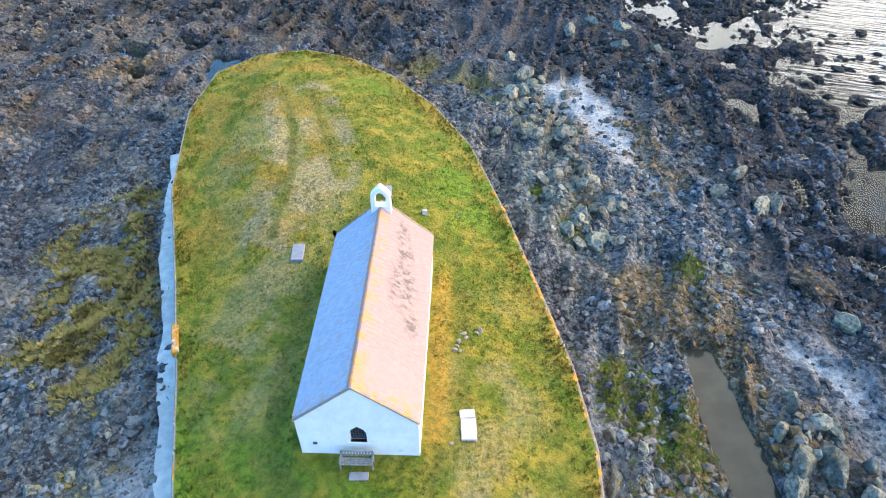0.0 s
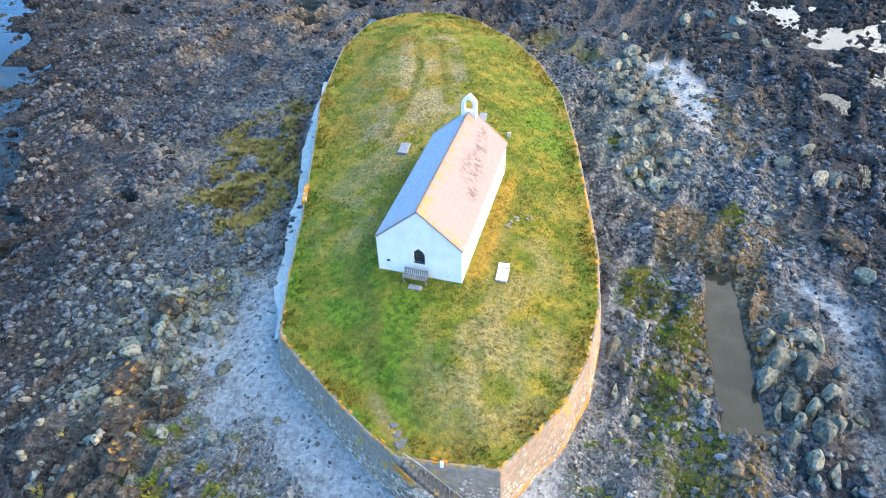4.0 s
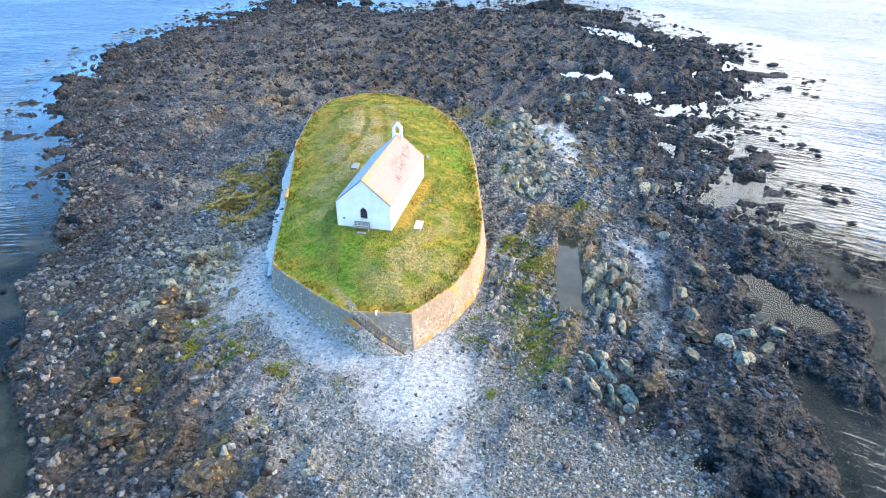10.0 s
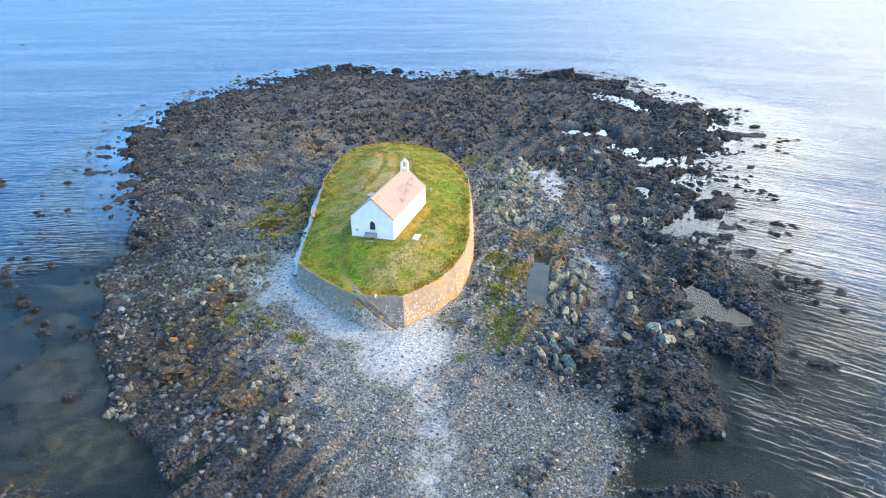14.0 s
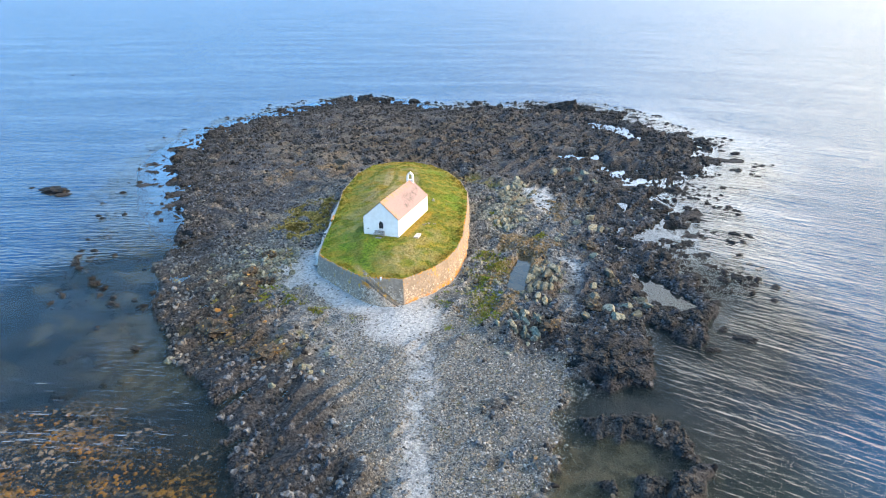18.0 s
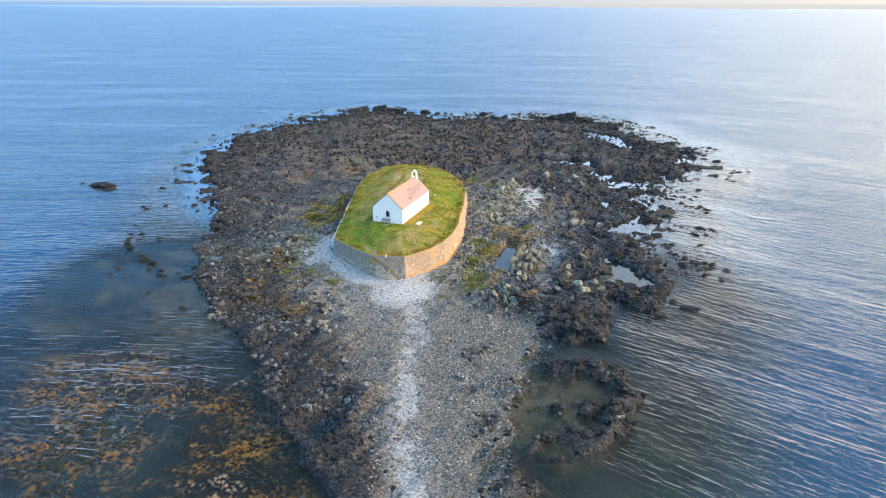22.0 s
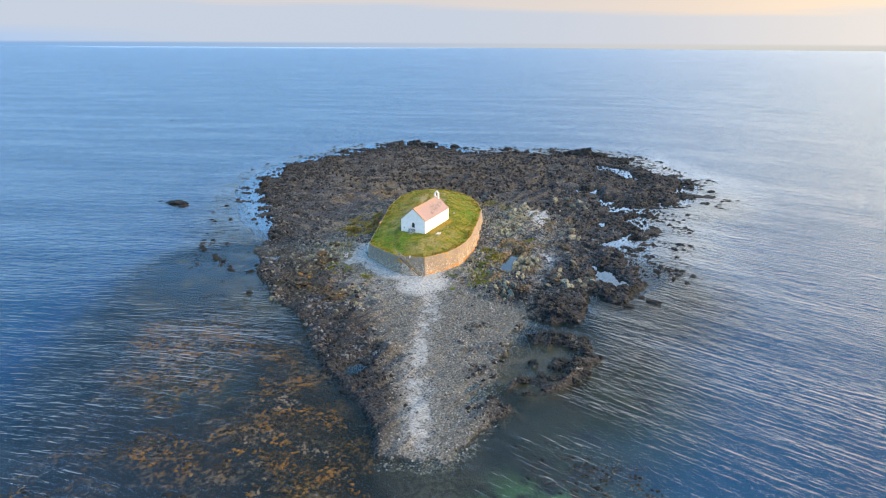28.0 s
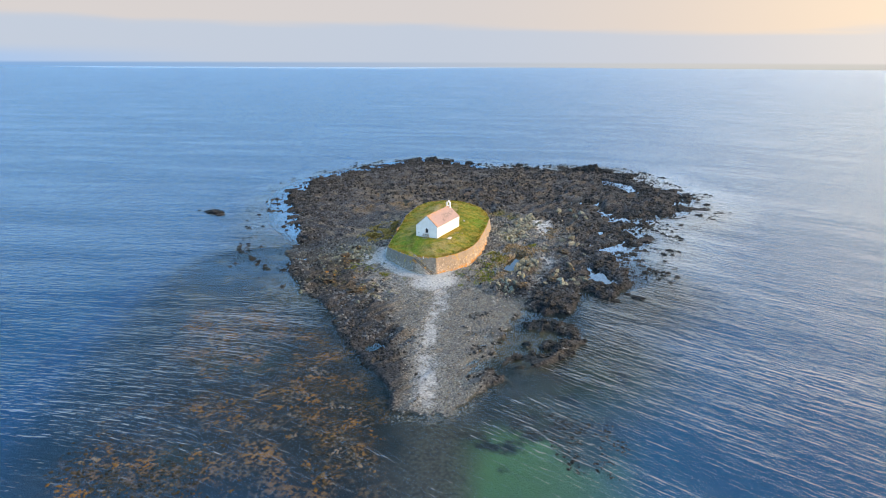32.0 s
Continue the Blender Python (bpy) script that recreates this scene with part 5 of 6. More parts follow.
def crag(name, seed, mat, squash):
    """A craggy outcrop of about unit radius, one closed surface of angular knobs."""
    bm = bmesh.new()
    bmesh.ops.create_icosphere(bm, subdivisions=3, radius=1.0)
    shift = Vector((seed * 3.7, seed * 1.3, 0))
    for v in bm.verts:
        p = v.co.copy()
        knobs = mathutils.noise.voronoi(p * 1.7 + shift)[0][0]
        small = mathutils.noise.voronoi(p * 5.5 + shift)[0][0]
        v.co = p * (1.17 - 0.62 * knobs - 0.42 * small + 0.22 * mathutils.noise.noise(p * 2 + shift))
        v.co.z *= squash
    me = bpy.data.meshes.new(name)
    bm.to_mesh(me)
    bm.free()
    me.materials.append(mat)
    return me


SEA_ROCK = [crag("sea_rock", 20 + k, M_BLACK, 0.8) for k in range(5)]


def ground_at(x, y):
    return float(plan(np.array([float(x)]), np.array([float(y)]))[0][0])


JAGGED = [stone_mesh("jagged_rock", 60 + k, 3, M_BOULDER, 0.9, 0.13, 12) for k in range(5)]


def boulder(x, y, sx, sy, sz, turn, k, label="grey-green lichened boulder lying on the reef", group="boulders on the reef", name="boulder"):
    ob = new(name, JAGGED[k % 5] if name == "jagged_rock" else BIG[k % 6])
    ob.matrix_world = pose(x, y, ground_at(x, y) + 0.25 * sz, 0, 0, turn) @ Matrix.Diagonal((sx, sy, sz, 1))
    return tagged(ob, label, "boulder" if name == "boulder" else "rock", group)


for k, (x, y, a) in enumerate([(-14.7, -11.0, 0.95), (-20, -5.7, 0.7), (-18.9, -2.9, 0.95), (-18.6, -9.7, 0.7), (-20.3, -5.3, 0.6), (25.3, 19.7, 0.7), (11, 47.6, 0.9), (-0.6, -24.4, 0.6), (-2.2, -27.7, 0.8), (25.2, -20.5, 0.5), (-6.5, -10.6, 0.5), (30.6, 27.6, 0.6)]):
    boulder(x, y, a, a * 0.8, a * 0.75, 40 * k, k)
rc = random.Random(8)
for k in range(72):
    x, y = -17.0 + 3.6 * rc.gauss(0, 0.6), -7.0 + 7.0 * rc.gauss(0, 0.6)
    a = 0.40 + 0.75 * rc.random() ** 1.8
    if float(poly_dist(np.array([x]), np.array([y]), WALL)[0]) < -2.6:
        boulder(x, y, a, a * rc.uniform(0.6, 0.95), a * rc.uniform(0.6, 0.9), rc.uniform(0, 360), k)
for k, (x, y, a, b, turn) in enumerate([(-18.9, -3.0, 1.05, 0.6, 8), (-18.4, -3.8, 0.5, 0.35, 0), (-20.1, -5.8, 0.9, 0.75, 30), (-22.0, -5.6, 0.8, 0.5, 30), (-24.4, -1.9, 0.65, 0.5, 20), (-23.4, -3.9, 1.0, 0.45, 35), (-21.1, -7.9, 0.4, 0.35, 0), (-18.5, -9.8, 0.65, 0.45, 25),
                                      (-17.6, -10.8, 0.75, 0.6, 20), (-19.0, -10.7, 0.4, 0.4, 0), (-14.7, -11.0, 1.15, 0.85, 25), (-19.5, -12.1, 0.5, 1.2, -15), (-17.6, -12.3, 0.45, 1.1, -20), (-16.2, -13.1, 0.6, 0.8, 0), (-16.6, -14.7, 0.5, 0.8, 0), (-29.3, -4.5, 0.7, 0.45, 10),
                                      (-26.2, -1.8, 0.35, 0.3, 0), (-14.1, -34.1, 0.9, 0.7, 35), (3.0, -31.2, 0.8, 0.65, 20), (1.5, -36.1, 0.55, 0.45, 0), (4.4, -28.0, 0.55, 0.45, 40), (6.1, -27.8, 0.4, 0.4, 0), (5.4, -31.2, 0.45, 0.4, 0), (13.2, -32.0, 0.45, 0.4, 10), (4.1, -31.9, 0.5, 0.4, 60)]):
    boulder(x, y, a, b, 0.62 * (a + b) / 2 + 0.15, turn, k, "large pale grey-green boulder with ochre lichen on the reef")
# long ribs of bedrock beside the pool
rr = random.Random(4)
for k, (x, y, a, b) in enumerate([(24.6, 2.8, 0.75, 1.6), (25.2, -0.1, 0.68, 2.0), (26.3, 2.7, 0.72, 2.0), (26.4, 5.5, 0.8, 0.7), (27.4, 5.3, 0.75, 0.9), (23.9, 1.5, 0.55, 1.7), (26.8, -0.1, 0.55, 1.1), (25.5, -1.9, 0.45, 1.2), (26.7, -2.7, 0.65, 1.2), (28.3, 2.7, 0.4, 0.6), (24.4, -1.2, 0.4, 0.9), (27.6, 0.7, 0.5, 0.8),
                                  (24.2, 5.0, 0.5, 0.8), (25.3, 6.6, 0.5, 0.6), (27.6, -1.8, 0.5, 0.9), (26.1, -4.4, 0.5, 1.0), (27.3, -5.0, 0.5, 0.9), (24.9, -3.6, 0.35, 0.8)]):
    boulder(x, y, a * 1.15, b * 1.2, 1.0, -8 - 5 * (k % 3), k, "long rounded grey-green rib of bedrock beside the pool", "bedrock ribs", "bedrock_rib")
for k in range(26):
    x, y = rr.uniform(23.6, 29.0), rr.uniform(-7.0, 8.5)
    boulder(x, y, rr.uniform(0.2, 0.4), rr.uniform(0.3, 0.6), rr.uniform(0.4, 0.6), rr.uniform(-20, 10), k, "grey-green block of broken bedrock beside the pool", "bedrock blocks", "bedrock_block")
# jagged grey-green rocks between the wall and the sands
for k in range(120):
    t = rr.random()
    x, y = 15.5 - 4.0 * t + rr.gauss(0, 1.9), 22 + 27 * t + rr.gauss(0, 1.5)
    if float(poly_dist(np.array([x]), np.array([y]), WALL)[0]) < -1.3:
        a = 0.4 + 0.8 * rr.random() ** 2.2
        boulder(x, y, a * 0.8, a * rr.uniform(0.9, 1.5), a * rr.uniform(0.6, 0.95), rr.uniform(-75, -25), k, "jagged grey-green rock on the reef below the wall", "jagged rocks below the wall", "jagged_rock")
for k, (x, y, a) in enumerate([(11.0, 48.2, 1.0), (11.7, 50.9, 1.3), (14.6, 41.6, 1.1), (10.2, 56.8, 1.2), (7.9, 57.4, 1.0), (25.3, 19.8, 0.8), (25.7, 21.3, 0.5), (30.7, 27.9, 1.2), (32.2, 28.6, 1.1), (25.0, 65.2, 1.3), (24.0, 60.3, 1.2), (27.7, 30.3, 1.0), (29.7, 32.0, 1.2), (17.9, 62.8, 1.3), (21, 66, 1.1), (28, 58, 1.0)]):
    boulder(x, y, a * 1.2, a * 0.9, a * 0.9, 35 * k, k, "grey outcrop of rock standing proud of the reef", "outcrops of the upper reef", "jagged_rock")
for k, (x, y, a, b, turn) in enumerate([(33.4, 2.6, 0.9, 1.7, -10), (34.0, -1.9, 0.8, 1.8, -8), (33.6, -7.7, 0.9, 1.8, -12), (36.6, -6.1, 1.1, 1.6, -20), (37.7, -8.1, 1.0, 1.4, -30), (38.7, -4.0, 1.1, 0.9, 10), (40.6, -0.6, 1.3, 0.9, 30), (41.6, -3.2, 0.9, 0.8, 0), (40.2, -5.6, 0.9, 0.7, 50), (25.8, -12.4, 0.5, 1.9, 35), (27.6, -14.2, 0.55, 2.1, 38), (27.4, -10.6, 0.6, 1.2, 30), (35.4, 6.5, 1.0, 1.6, -15), (32.6, 14.5, 1.1, 1.4, -35)]):
    boulder(x, y, a, b, 0.95, turn, k, "yellow-green lichened ridge of rock on the black reef", "lichened ridges of rock", "jagged_rock")
# rocks along the foot of the wall
for k, (x, y, a, b) in enumerate([(13.8, 1.5, 0.5, 1.9), (15.5, 3.2, 0.45, 0.9), (13.9, 4.3, 0.4, 0.8), (17.9, -3.0, 0.4, 0.35), (19.2, -1.4, 0.4, 0.5), (17.9, 1.2, 0.4, 0.35), (15.6, -4.2, 0.5, 0.9), (15.8, -3.0, 0.4, 0.5), (16.4, 0.5, 0.45, 0.5), (19.8, -2.0, 0.4, 0.5), (14.2, -2.4, 0.4, 1.0), (14.6, -0.4, 0.35, 0.9)]):
    boulder(x, y, a, b, 0.6, 6 * (k % 4) - 8, k, "grey rock lying beside the foot of the wall")
for k in range(90):
    x, y = rc.uniform(13.2, 20.0), rc.uniform(-12, 14)
    if k > 64:
        x, y = rc.uniform(25, 33), rc.uniform(9, 30)
    a = 0.16 + 0.34 * rc.random() ** 2
    if float(poly_dist(np.array([x]), np.array([y]), WALL)[0]) < -1.6:
        boulder(x, y, a, a * rc.uniform(0.6, 0.95), a * rc.uniform(0.55, 0.9), rc.uniform(0, 360), k)
for k in range(18):
    boulder(24 + rr.uniform(-1.5, 4.5), -13.5 + rr.uniform(-3.5, 3.5), rr.uniform(0.35, 0.6), rr.uniform(0.7, 1.4), rr.uniform(0.5, 0.8), rr.uniform(25, 50), k)
# boulders and crags lying south-west of the wall
for k, (x, y, a) in enumerate([(-25.2, -1.8, 0.51), (-26.9, -1.9, 0.32), (-19.6, -2.7, 0.92), (-18.7, -3.7, 0.46), (-20.4, -5.6, 0.78), (-22.2, -6.9, 0.41), (-21.4, -7.9, 0.21), (-18.7, -9.7, 0.51), (-17.8, -10.8, 0.56), (-21.1, -10.9, 0.51), (-19.4, -10.7, 0.32), (-14.9, -10.8, 0.87), (-19.3, -17.1, 0.25), (-19.5, -15.4, 0.27), (-23.1, -12.8, 0.32), (-18.4, -17.6, 0.27), (-19.8, -20.6, 0.3), (-14.7, -22.5, 0.4), (-13.9, -21, 0.46), (-17.6, -23.3, 0.32), (0.4, -23.8, 0.35), (0.8, -24.9, 0.35), (-2.1, -25.3, 0.3), (-15.1, -19.1, 0.3)]):
    boulder(x, y, a, a * rr.uniform(0.7, 0.95), a * rr.uniform(0.7, 0.9), rr.uniform(-40, 40), k, "rounded pale grey-green boulder lying on the dark reef", "boulders south-west of the wall")
for k, (x, y, a) in enumerate([(-19.2, -12.4, 0.62), (-17.9, -12.4, 0.41), (-16.2, -13.2, 0.71), (-16.4, -15.2, 0.41), (-13.1, -16.6, 0.76), (-11.1, -15.7, 0.51), (-13.3, -13.3, 0.67), (-22.5, -1, 0.72), (-20.8, -1.7, 0.61), (-19.3, 0.2, 0.67), (-17.1, -0.9, 0.61)]):
    boulder(x, y, a, a * rr.uniform(0.9, 1.4), a * rr.uniform(0.7, 1.0), rr.uniform(-60, 10), k, "jagged grey-brown rock jutting from the reef", "jagged rocks south-west of the wall", "jagged_rock")
for k, (x, y, a) in enumerate([(-15.6, -22.2, 0.56), (-13.2, -22.7, 0.41), (-7.4, -23.2, 0.4)]):
    ob = boulder(x, y, a, a * 0.75, a * 0.7, 25 + 15 * k, k, "boulder half covered in orange lichen", "lichened boulders")
    ob.material_slots[0].link = "OBJECT"
    ob.material_slots[0].material = M_ORANGE
spots, r = sow(3000, (-32, -9), (-20, 6), lambda x, y, peb, pale, weed, wet, d: (1 - pale) * step(0.42, 0.6, fbm(x, y, 5, 3, 30.0)) * (1 - 0.7 * peb) * 0.2, 31)
for k, (x, y, z) in enumerate(spots[:22]):
    a = 0.25 + 0.35 * rr.random() ** 2
    boulder(x, y, a, a * rr.uniform(0.6, 0.9), a * rr.uniform(0.6, 0.9), rr.uniform(0, 360), k)
spots, r = sow(3000, (12, 40), (-22, 45), lambda x, y, peb, pale, weed, wet, d: (1 - pale) * step(0.42, 0.6, fbm(x, y, 5, 3, 33.0)) * (1 - 0.7 * peb) * 0.2, 32)
for k, (x, y, z) in enumerate(spots[:36]):
    a = 0.2 + 0.4 * rr.random() ** 2
    boulder(x, y, a, a * rr.uniform(0.6, 0.9), a * rr.uniform(0.6, 0.9), rr.uniform(0, 360), k)

M_CRAG = rock_material("crag_rock", [(0.03, 0.027, 0.024), (0.075, 0.062, 0.048)], 0.7, 0.15)
OUTCROP = [crag("outcrop", 40 + k, M_CRAG, 0.75) for k in range(4)]
for k, (x, y, a, b, h) in enumerate([(-12.6, -27.0, 2.9, 2.2, 1.5), (-2.6, -30.0, 2.4, 1.5, 1.0), (-16.3, -13.5, 1.6, 2.2, 1.1), (-14.6, -15.6, 1.5, 1.3, 0.9), (-14.5, -11.0, 1.4, 1.6, 1.0), (-17.8, -10.5, 1.7, 1.2, 0.9), (-12.4, -18.0, 1.2, 1.0, 0.7),
                                     (-18.5, -4.0, 1.5, 1.2, 0.9), (29.5, -13.5, 1.8, 1.2, 0.8), (34.0, -4.0, 2.0, 1.4, 0.9), (36.5, 4.5, 1.7, 1.3, 0.9), (31.0, 18.0, 1.5, 1.8, 0.8)]):
    ob = new("outcrop", OUTCROP[k % 4])
    ob.matrix_world = pose(x, y, ground_at(x, y) + 0.3 * h, 0, 0, 53 * k) @ Matrix.Diagonal((a * 1.25, b * 1.25, h * 1.3, 1))
    tagged(ob, "craggy dark outcrop of fissured bedrock on the reef", "rock", "outcrops on the reef")

ROCKS = [(-86.8, 17.8, 4.4, 2.2, 1.35), (-83.2, 16.2, 2.2, 1.4, 0.8), (-90.8, 18.8, 2.2, 1.2, 0.55), (-94.5, 18.6, 1.2, 0.8, 0.35), (-49.6, -13.4, 1.5, 1.0, 0.8), (-47.5, -14.8, 1.0, 0.8, 0.6), (-40.5, -18.8, 1.3, 1.0, 0.7), (-42.5, -17.2, 0.9, 0.7, 0.5), (-41.4, -26.1, 1.1, 0.6, 0.3),
         (-31.8, -23.7, 0.9, 0.7, 0.5), (-20.3, -32.9, 0.9, 0.7, 0.5), (-14.6, -33.7, 0.8, 0.6, 0.55), (-250, 183, 1.7, 0.9, 0.6), (9, 155, 7.0, 4.0, 4.2), (3, 154, 4.0, 3.0, 2.4), (15, 156, 4.5, 3.0, 2.2),
         (27, 145, 3.2, 2.2, 2.0), (-80, 157, 2.5, 2.0, 2.2), (-70, 152, 6.0, 4.0, 3.2), (-63, 154, 3.0, 2.2, 1.8), (-52, 156, 3.0, 1.8, 1.5), (-46, 155, 2.0, 1.5, 1.2), (-27, 158, 2.6, 1.8, 1.8), (-17, 156, 2.4, 1.6, 1.6),
         (53.8, -7.0, 2.2, 1.0, 0.8), (49.8, -11.0, 1.4, 0.7, 0.6), (51.4, -5.0, 1.0, 0.8, 0.5), (59.1, 6.6, 0.9, 0.7, 0.5), (52.7, 12.2, 1.6, 1.1, 0.7), (56.9, 11.5, 1.0, 0.7, 0.45), (61.4, 101.6, 1.8, 1.2, 0.9), (56, 66, 1.5, 1.0, 0.6), (48, 48, 1.6, 1.2, 0.8), (47, 36, 1.4, 1.0, 0.7), (47.5, 27, 1.5, 1.1, 0.8)]
for k, (x, y, a, b, h) in enumerate(ROCKS):
    ob = new("sea_rock", SEA_ROCK[k % 5])
    ob.matrix_world = pose(x, y, SEA + 0.15 * h, 0, 0, 37 * k if a < 3 else 12) @ Matrix.Diagonal((a, b, h * (1.4 if a > 2.5 else 1.0), 1))
    tagged(ob, "dark weed-covered rock standing out of the sea" if a < 3 else "large dark rock at the reef's outer edge", "rock", "rocks in the sea")

# black crags heaped on the southern lobes of the reef
LOBES = [((38, 57), (-12, 13)), ((33, 45), (-24, -13)), ((38, 57), (-12, 13)), ((40, 56), (-12, 8)), ((32, 45), (-24, -6)), ((36, 47), (-34, -28)), ((38, 48), (-50, -35)), ((30, 39), (-22, 0)), ((40, 50), (14, 60)), ((8, 46), (60, 130)), ((-88, -36), (-2, 80)), ((-85, 30), (125, 160)), ((-85, 30), (125, 160))]
rl = random.Random(15)
placed = 0
while placed < 280:
    (xa, xb), (ya, yb) = LOBES[placed % 13]
    x, y = rl.uniform(xa, xb), rl.uniform(ya, yb)
    z, peb, _, _, _, d, _ = (float(q[0]) for q in plan(np.array([x]), np.array([y])))
    if d < 0.2 or peb > 0.3 or z < SEA - 0.1 or (placed % 13 > 9 and d > 9):
        continue
    a = (0.55 + 0.9 * rl.random() ** 2) * (1.5 if y > 110 else 1.0)
    ob = new("crag", SEA_ROCK[placed % 5])
    ob.matrix_world = pose(x, y, z + 0.12 * a, 0, 0, rl.uniform(0, 360)) @ Matrix.Diagonal((a, a * rl.uniform(0.6, 1.0), a * rl.uniform(0.5, 0.8), 1))
    tagged(ob, "black weed-covered crag of rock on the reef's edge", "rock", "crags on the reef's edge")
    placed += 1

# ---- tufts of grass and shore plants ----
def tufts(name, x, y, z, high, blades, mat, label, category, seed, lean=0.5):
    r = np.random.default_rng(seed)
    n = len(x) * blades
    px, py, pz = np.repeat(x, blades), np.repeat(y, blades), np.repeat(z, blades)
    h = np.repeat(high, blades) * r.uniform(0.6, 1.2, n)
    a = r.uniform(0, 2 * math.pi, n)
    spreadr = np.repeat(high, blades) * r.uniform(0, 0.5, n)
    bx, by, wdt = px + spreadr * np.cos(a), py + spreadr * np.sin(a), h * 0.22
    tip = np.stack([bx + lean * h * np.cos(a), by + lean * h * np.sin(a), pz + h], 1)
    p = np.stack([bx - wdt * np.sin(a), by + wdt * np.cos(a), pz - 0.03], 1)
    q = np.stack([bx + wdt * np.sin(a), by - wdt * np.cos(a), pz - 0.03], 1)
    V = np.stack([p, q, tip], 1).reshape(-1, 3)
    me = mesh_arrays(name, V, np.arange(3 * n).reshape(-1, 3), mat)
    if mat == M_LAWN:
        paint(me, "zone", [np.repeat(q, 3 * blades) for q in turf(x, y)])
    return tagged(new(name, me), label, category, kind="stuff")


r = np.random.default_rng(41)
x, y = r.uniform(-22, 13, 60000), r.uniform(-14, 51, 60000)
inn = poly_dist(x, y, WALL)
clear = np.maximum(np.abs(x) - 3.05, np.maximum(-y - 0.1, y - 14.1)) > 0
path_gap = line_dist(x, y, footpath) > 0.5
ok = (inn > 0.15) & clear & path_gap & (r.random(60000) < 0.25 + 0.9 * step(0.42, 0.62, fbm(x, y, 1.6, 3, 50.0)))
x, y = x[ok], y[ok]
near_wall = step(2.2, 0.4, inn[ok])
tufts("grass_tufts", x, y, lawn_height(x, y), 0.06 + 0.09 * r.random(len(x)) ** 2 + 0.09 * near_wall, 5, M_LAWN, "tussocks of rough yellow-green grass", "grass", 42)
spots, r = sow(110000, (-32, 26), (-20, 32), lambda x, y, peb, pale, weed, wet, d: weed, 43)
marsh = spots[:, 0] < -15
plants, spots = spots[marsh], spots[~marsh]
tufts("olive_tussocks", plants[:, 0], plants[:, 1], plants[:, 2], 0.14 + 0.22 * r.random(len(plants)) ** 1.5, 12, M_TUSSOCK, "olive-brown tussocks growing on the shore below the wall", "plants", 45, 0.9)
tufts("shore_plants", spots[:, 0], spots[:, 1], spots[:, 2], 0.09 + 0.16 * r.random(len(spots)) ** 2, 8, M_WEED, "olive and green shore plants among the stones", "plants", 44, 0.9)

# ---- wall stones ----
def stone_block(seed):
    """One wall stone, about one unit wide and high, its face at y = -1: vertices and triangles."""
    r = np.random.default_rng(seed)
    back = np.array([(-0.5, 0, -0.5), (0.5, 0, -0.5), (0.5, 0, 0.5), (-0.5, 0, 0.5)])
    mid = back * (1, 1, 1) + np.array([(0, -0.6, 0)]) + r.uniform(-0.07, 0.07, (4, 3)) * (1, 0, 1)
    face = back * (0.72, 1, 0.68) + np.array([(0, -1, 0)]) + r.uniform(-0.09, 0.09, (4, 3)) * (1, 2, 1)
    v = np.concatenate([back, mid, face])
    f = [(8, 9, 10), (8, 10, 11)]
    for a in (0, 4):
        for i in range(4):
            j = (i + 1) % 4
            f += [(a + i, a + j, a + 4 + j), (a + i, a + 4 + j, a + 4 + i)]
    return v, np.array(f)


BLOCKS = [stone_block(600 + k) for k in range(8)]
BLOCK_MESH = [mesh_arrays("stone", v, f, M_STONE) for v, f in BLOCKS]


def courses(points, normals, tops, foot, batter, seed):
    """Places of stones over a battered face: origin, along, up, out, width, height."""
    r = random.Random(seed)
    lens = np.concatenate([[0], np.cumsum(np.hypot(*np.diff(points, axis=0).T))])
    out = []
    z = foot
    while z < tops.max():
        h = r.uniform(0.12, 0.24)
        s = r.uniform(0, 0.3)
        while s < lens[-1] - 0.2:
            w = r.uniform(0.14, 0.42)
            m = min(s + w / 2, lens[-1])
            px, py = np.interp(m, lens, points[:, 0]), np.interp(m, lens, points[:, 1])
            nx_, ny_ = np.interp(m, lens, normals[:, 0]), np.interp(m, lens, normals[:, 1])
            t = np.interp(m, lens, tops)
            if z + h * 0.6 < t - 0.02:
                o = batter * (t - (z + h / 2)) / (t + 5.4)
                up = Vector((-nx_ * 0.13, -ny_ * 0.13, 1)).normalized()
                outv = Vector((nx_, ny_, 0)).normalized()
                along = up.cross(outv).normalized()
                out.append((Vector((px + nx_ * (o - 0.03), py + ny_ * (o - 0.03), z + h / 2 + r.uniform(-0.05, 0.05))), along, up, outv, w * r.uniform(0.8, 1.0), h * r.uniform(0.8, 1.15), r.uniform(0.03, 0.075)))
            s += w
        z += h
    return out


def lay(stones, parent, near, limit):
    """Stones as parts of parent: those nearest to a place as objects, the rest joined."""
    stones = sorted(stones, key=lambda q: (q[0] - Vector(near)).length)
    r, vs, fs, at = random.Random(9), [], [], 0
    inv = parent.matrix_world.inverted()
    for n, (p, along, up, outv, w, h, proud) in enumerate(stones):
        k = r.randrange(8)
        m = Matrix((along * w, -outv * proud, up * h)).transposed().to_4x4()
        m.translation = p
        if n < limit:
            ob = new("stone", BLOCK_MESH[k])
            ob.parent, ob.matrix_local = parent, inv @ m
        else:
            v, f = BLOCKS[k]
            mm = np.array(inv @ m)
            vs.append(v @ mm[:3, :3].T + mm[:3, 3])
            fs.append(f + at)
            at += len(v)
    if vs:
        ob = new("wall_stones", mesh_arrays("wall_stones", np.concatenate(vs), np.concatenate(fs), M_STONE))
        ob.parent = parent
        tagged(ob, "coursed grey rubble stones of the wall", kind="stuff")


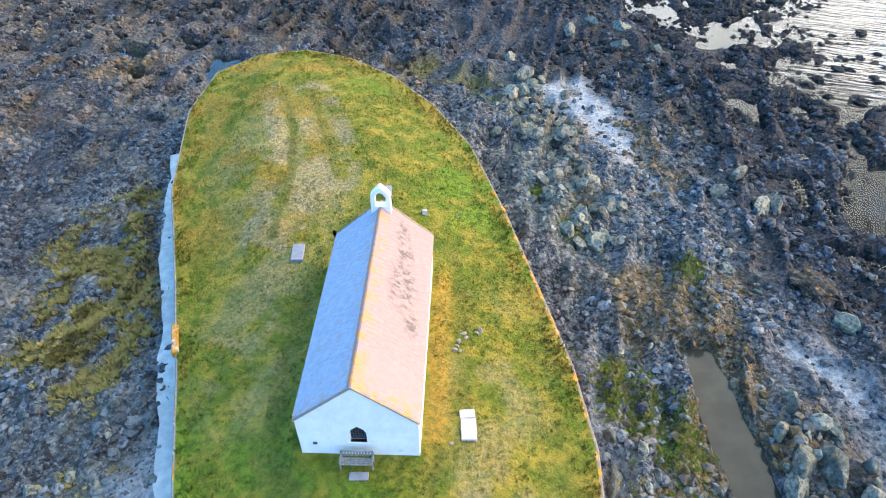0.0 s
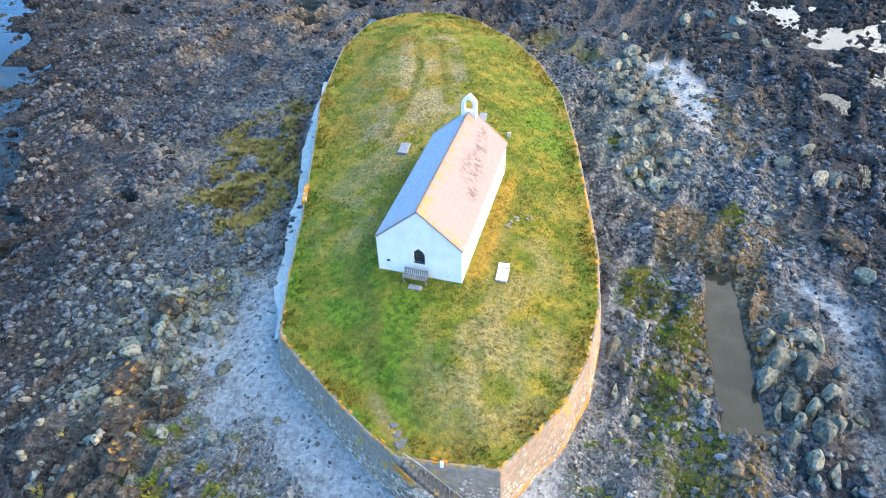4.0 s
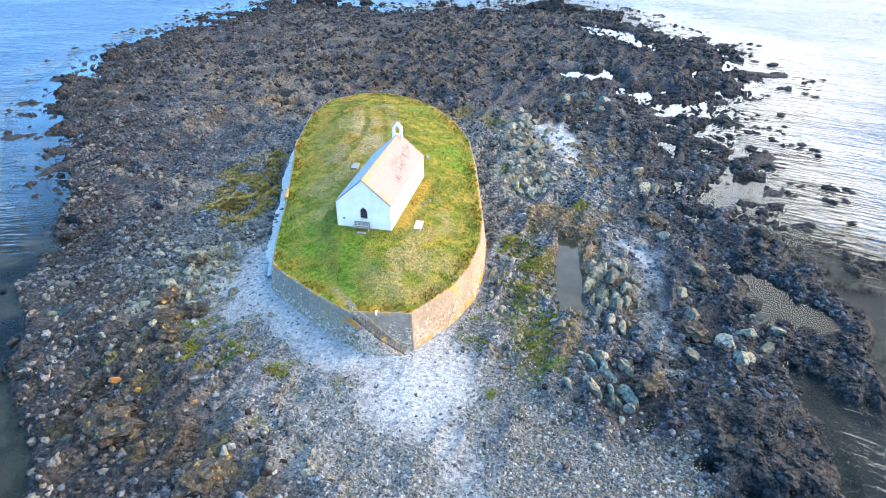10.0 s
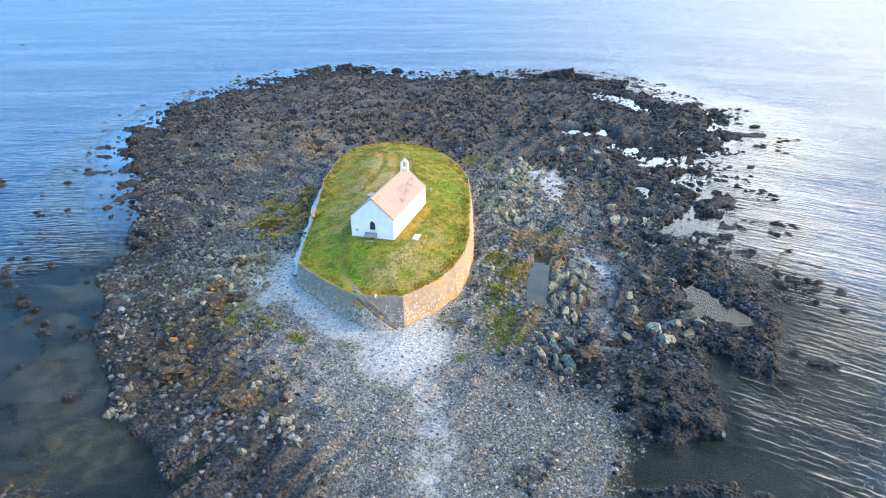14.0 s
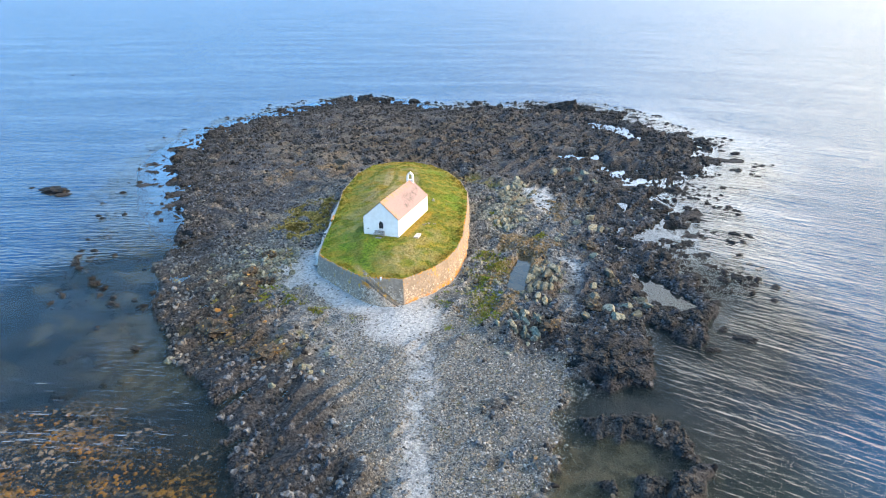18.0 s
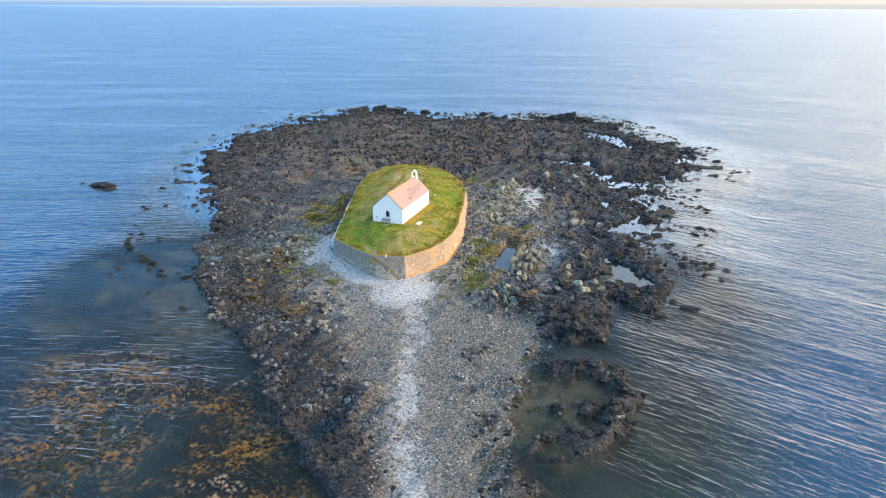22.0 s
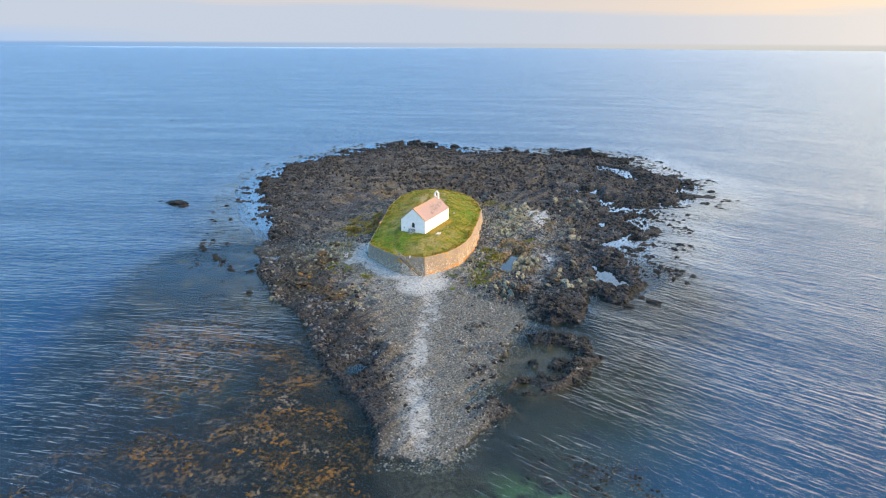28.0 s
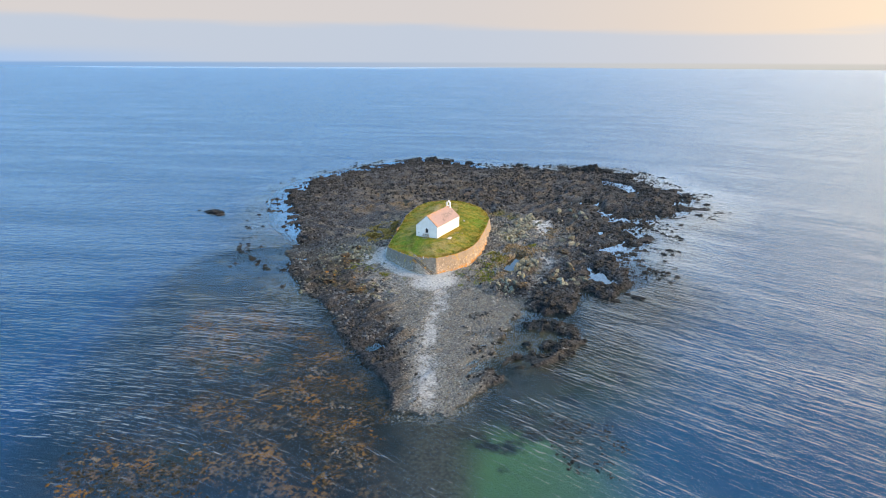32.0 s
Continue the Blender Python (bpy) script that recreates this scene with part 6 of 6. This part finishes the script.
bpy.context.view_layer.update()
first_left = int(np.argmin(np.hypot(ring[:, 0] + 11.8, ring[:, 1] - 5.5)))
last_right = int(np.argmin(np.hypot(ring[:, 0] - 8.1, ring[:, 1] - 22)))
front = list(range(first_left, nv))
east_face = list(range(0, last_right + 1))
e_n = out_n[east_face].copy()
e_n[0] = e_n[1]
f_n = out_n[front].copy()
f_n[-1] = f_n[-2]
close = np.vstack([ring[front], ring[:1]])
stones = courses(ring[east_face], e_n, top[east_face], -5.2, 0.55, 51)
stones += courses(close, np.vstack([f_n, f_n[-1:]]), np.append(top[front], top[0]), -5.2, 0.55, 52)
lay(stones, wall_ob, (8.4, -12.5, -3), 300)
a_pts = np.array(FLIGHT) + (0, 0.38)
d_ = np.gradient(a_pts, axis=0)
a_n = np.stack([d_[:, 1], -d_[:, 0]], 1) / np.hypot(d_[:, 0], d_[:, 1])[:, None]
a_n = a_n * np.sign(-a_n[:, 1:2])
lay(courses(a_pts, a_n, np.array(FLIGHT_TOP), -5.2, 0.44, 53), bpy.data.objects["stair_wall"], (6, -14.4, -4), 120)

# coping stones on the wall's edge
COPE = [stone_mesh("coping_stone", 700 + k, 2, (M_COPING, M_COPING, M_STONE, M_STONE)[k], 0.5) for k in range(4)]
r = random.Random(12)
for i in range(nv):
    x, y = ring[i]
    if not (y < 6 or (x > 4 and y < 24)) or (x < -8.6 and y > -4) or r.random() < 0.22 or (2.2 < x < 4.2 and y < -11):
        continue
    ob = new("coping_stone", COPE[r.randrange(4) if y < 1 else r.choice((1, 2, 2, 3, 3))])
    ob.parent = wall_ob
    ob.matrix_local = pose(x - 0.16 * out_n[i, 0], y - 0.16 * out_n[i, 1], top[i] - 0.03, 0, 0, math.degrees(math.atan2(tang[i, 1], tang[i, 0])) + r.uniform(-12, 12)) @ Matrix.Diagonal((r.uniform(0.22, 0.46), r.uniform(0.16, 0.30), r.uniform(0.08, 0.22), 1))

# ---- roof slates ----
def slate_verts(w, l):
    t0, t1 = 0.004, 0.022
    return np.array([(0, 0, t0), (l, 0, t1), (l, w, t1), (0, w, t0), (0, 0, -0.01), (l, 0, t1 - 0.014), (l, w, t1 - 0.014), (0, w, -0.01)])


SLATE_F = np.array([(0, 1, 2), (0, 2, 3), (1, 5, 6), (1, 6, 2), (0, 4, 5), (0, 5, 1), (3, 2, 6), (3, 6, 7)])
gap = 0.235
for side_no, (m, roof) in enumerate(ROOFS):
    r, vs, fs, at = random.Random(70 + side_no), [], [], 0
    shared = [mesh_arrays("slate", slate_verts(w, gap + 0.05), SLATE_F, M_SLATE_SUNLIT if side_no else M_SLATE_SHADED) for w in (0.27, 0.31, 0.35)]
    rows_n = int((slope_len + 0.06) / gap)
    count = 0
    for row in range(rows_n, -1, -1):
        yy = 0.02 + (0.16 if row % 2 else 0.0)
        while yy < L - 0.3:
            w = r.choice((0.27, 0.31, 0.35))
            lift = r.uniform(0.0, 0.008)
            x0 = min(row * gap, slope_len + 0.05 - gap)
            lm = m @ Matrix.Translation((x0, yy, 0.052 + lift)) @ Matrix.Rotation(r.uniform(-0.012, 0.012), 4, "Z")
            near_front = yy < 2.4 if side_no else yy > L - 2.4
            if near_front and count < 150:
                ob = new("slate", shared[(0.27, 0.31, 0.35).index(w)])
                ob.parent, ob.matrix_local = roof, lm
                count += 1
            else:
                mm = np.array(lm)
                v = slate_verts(w - 0.008, gap + 0.05)
                vs.append(v @ mm[:3, :3].T + mm[:3, 3])
                fs.append(SLATE_F + at)
                at += 8
            yy += w
    ob = new("slates", mesh_arrays("slates", np.concatenate(vs), np.concatenate(fs), M_SLATE_SUNLIT if side_no else M_SLATE_SHADED))
    ob.parent = roof
    tagged(ob, "overlapping pale slates", kind="stuff")
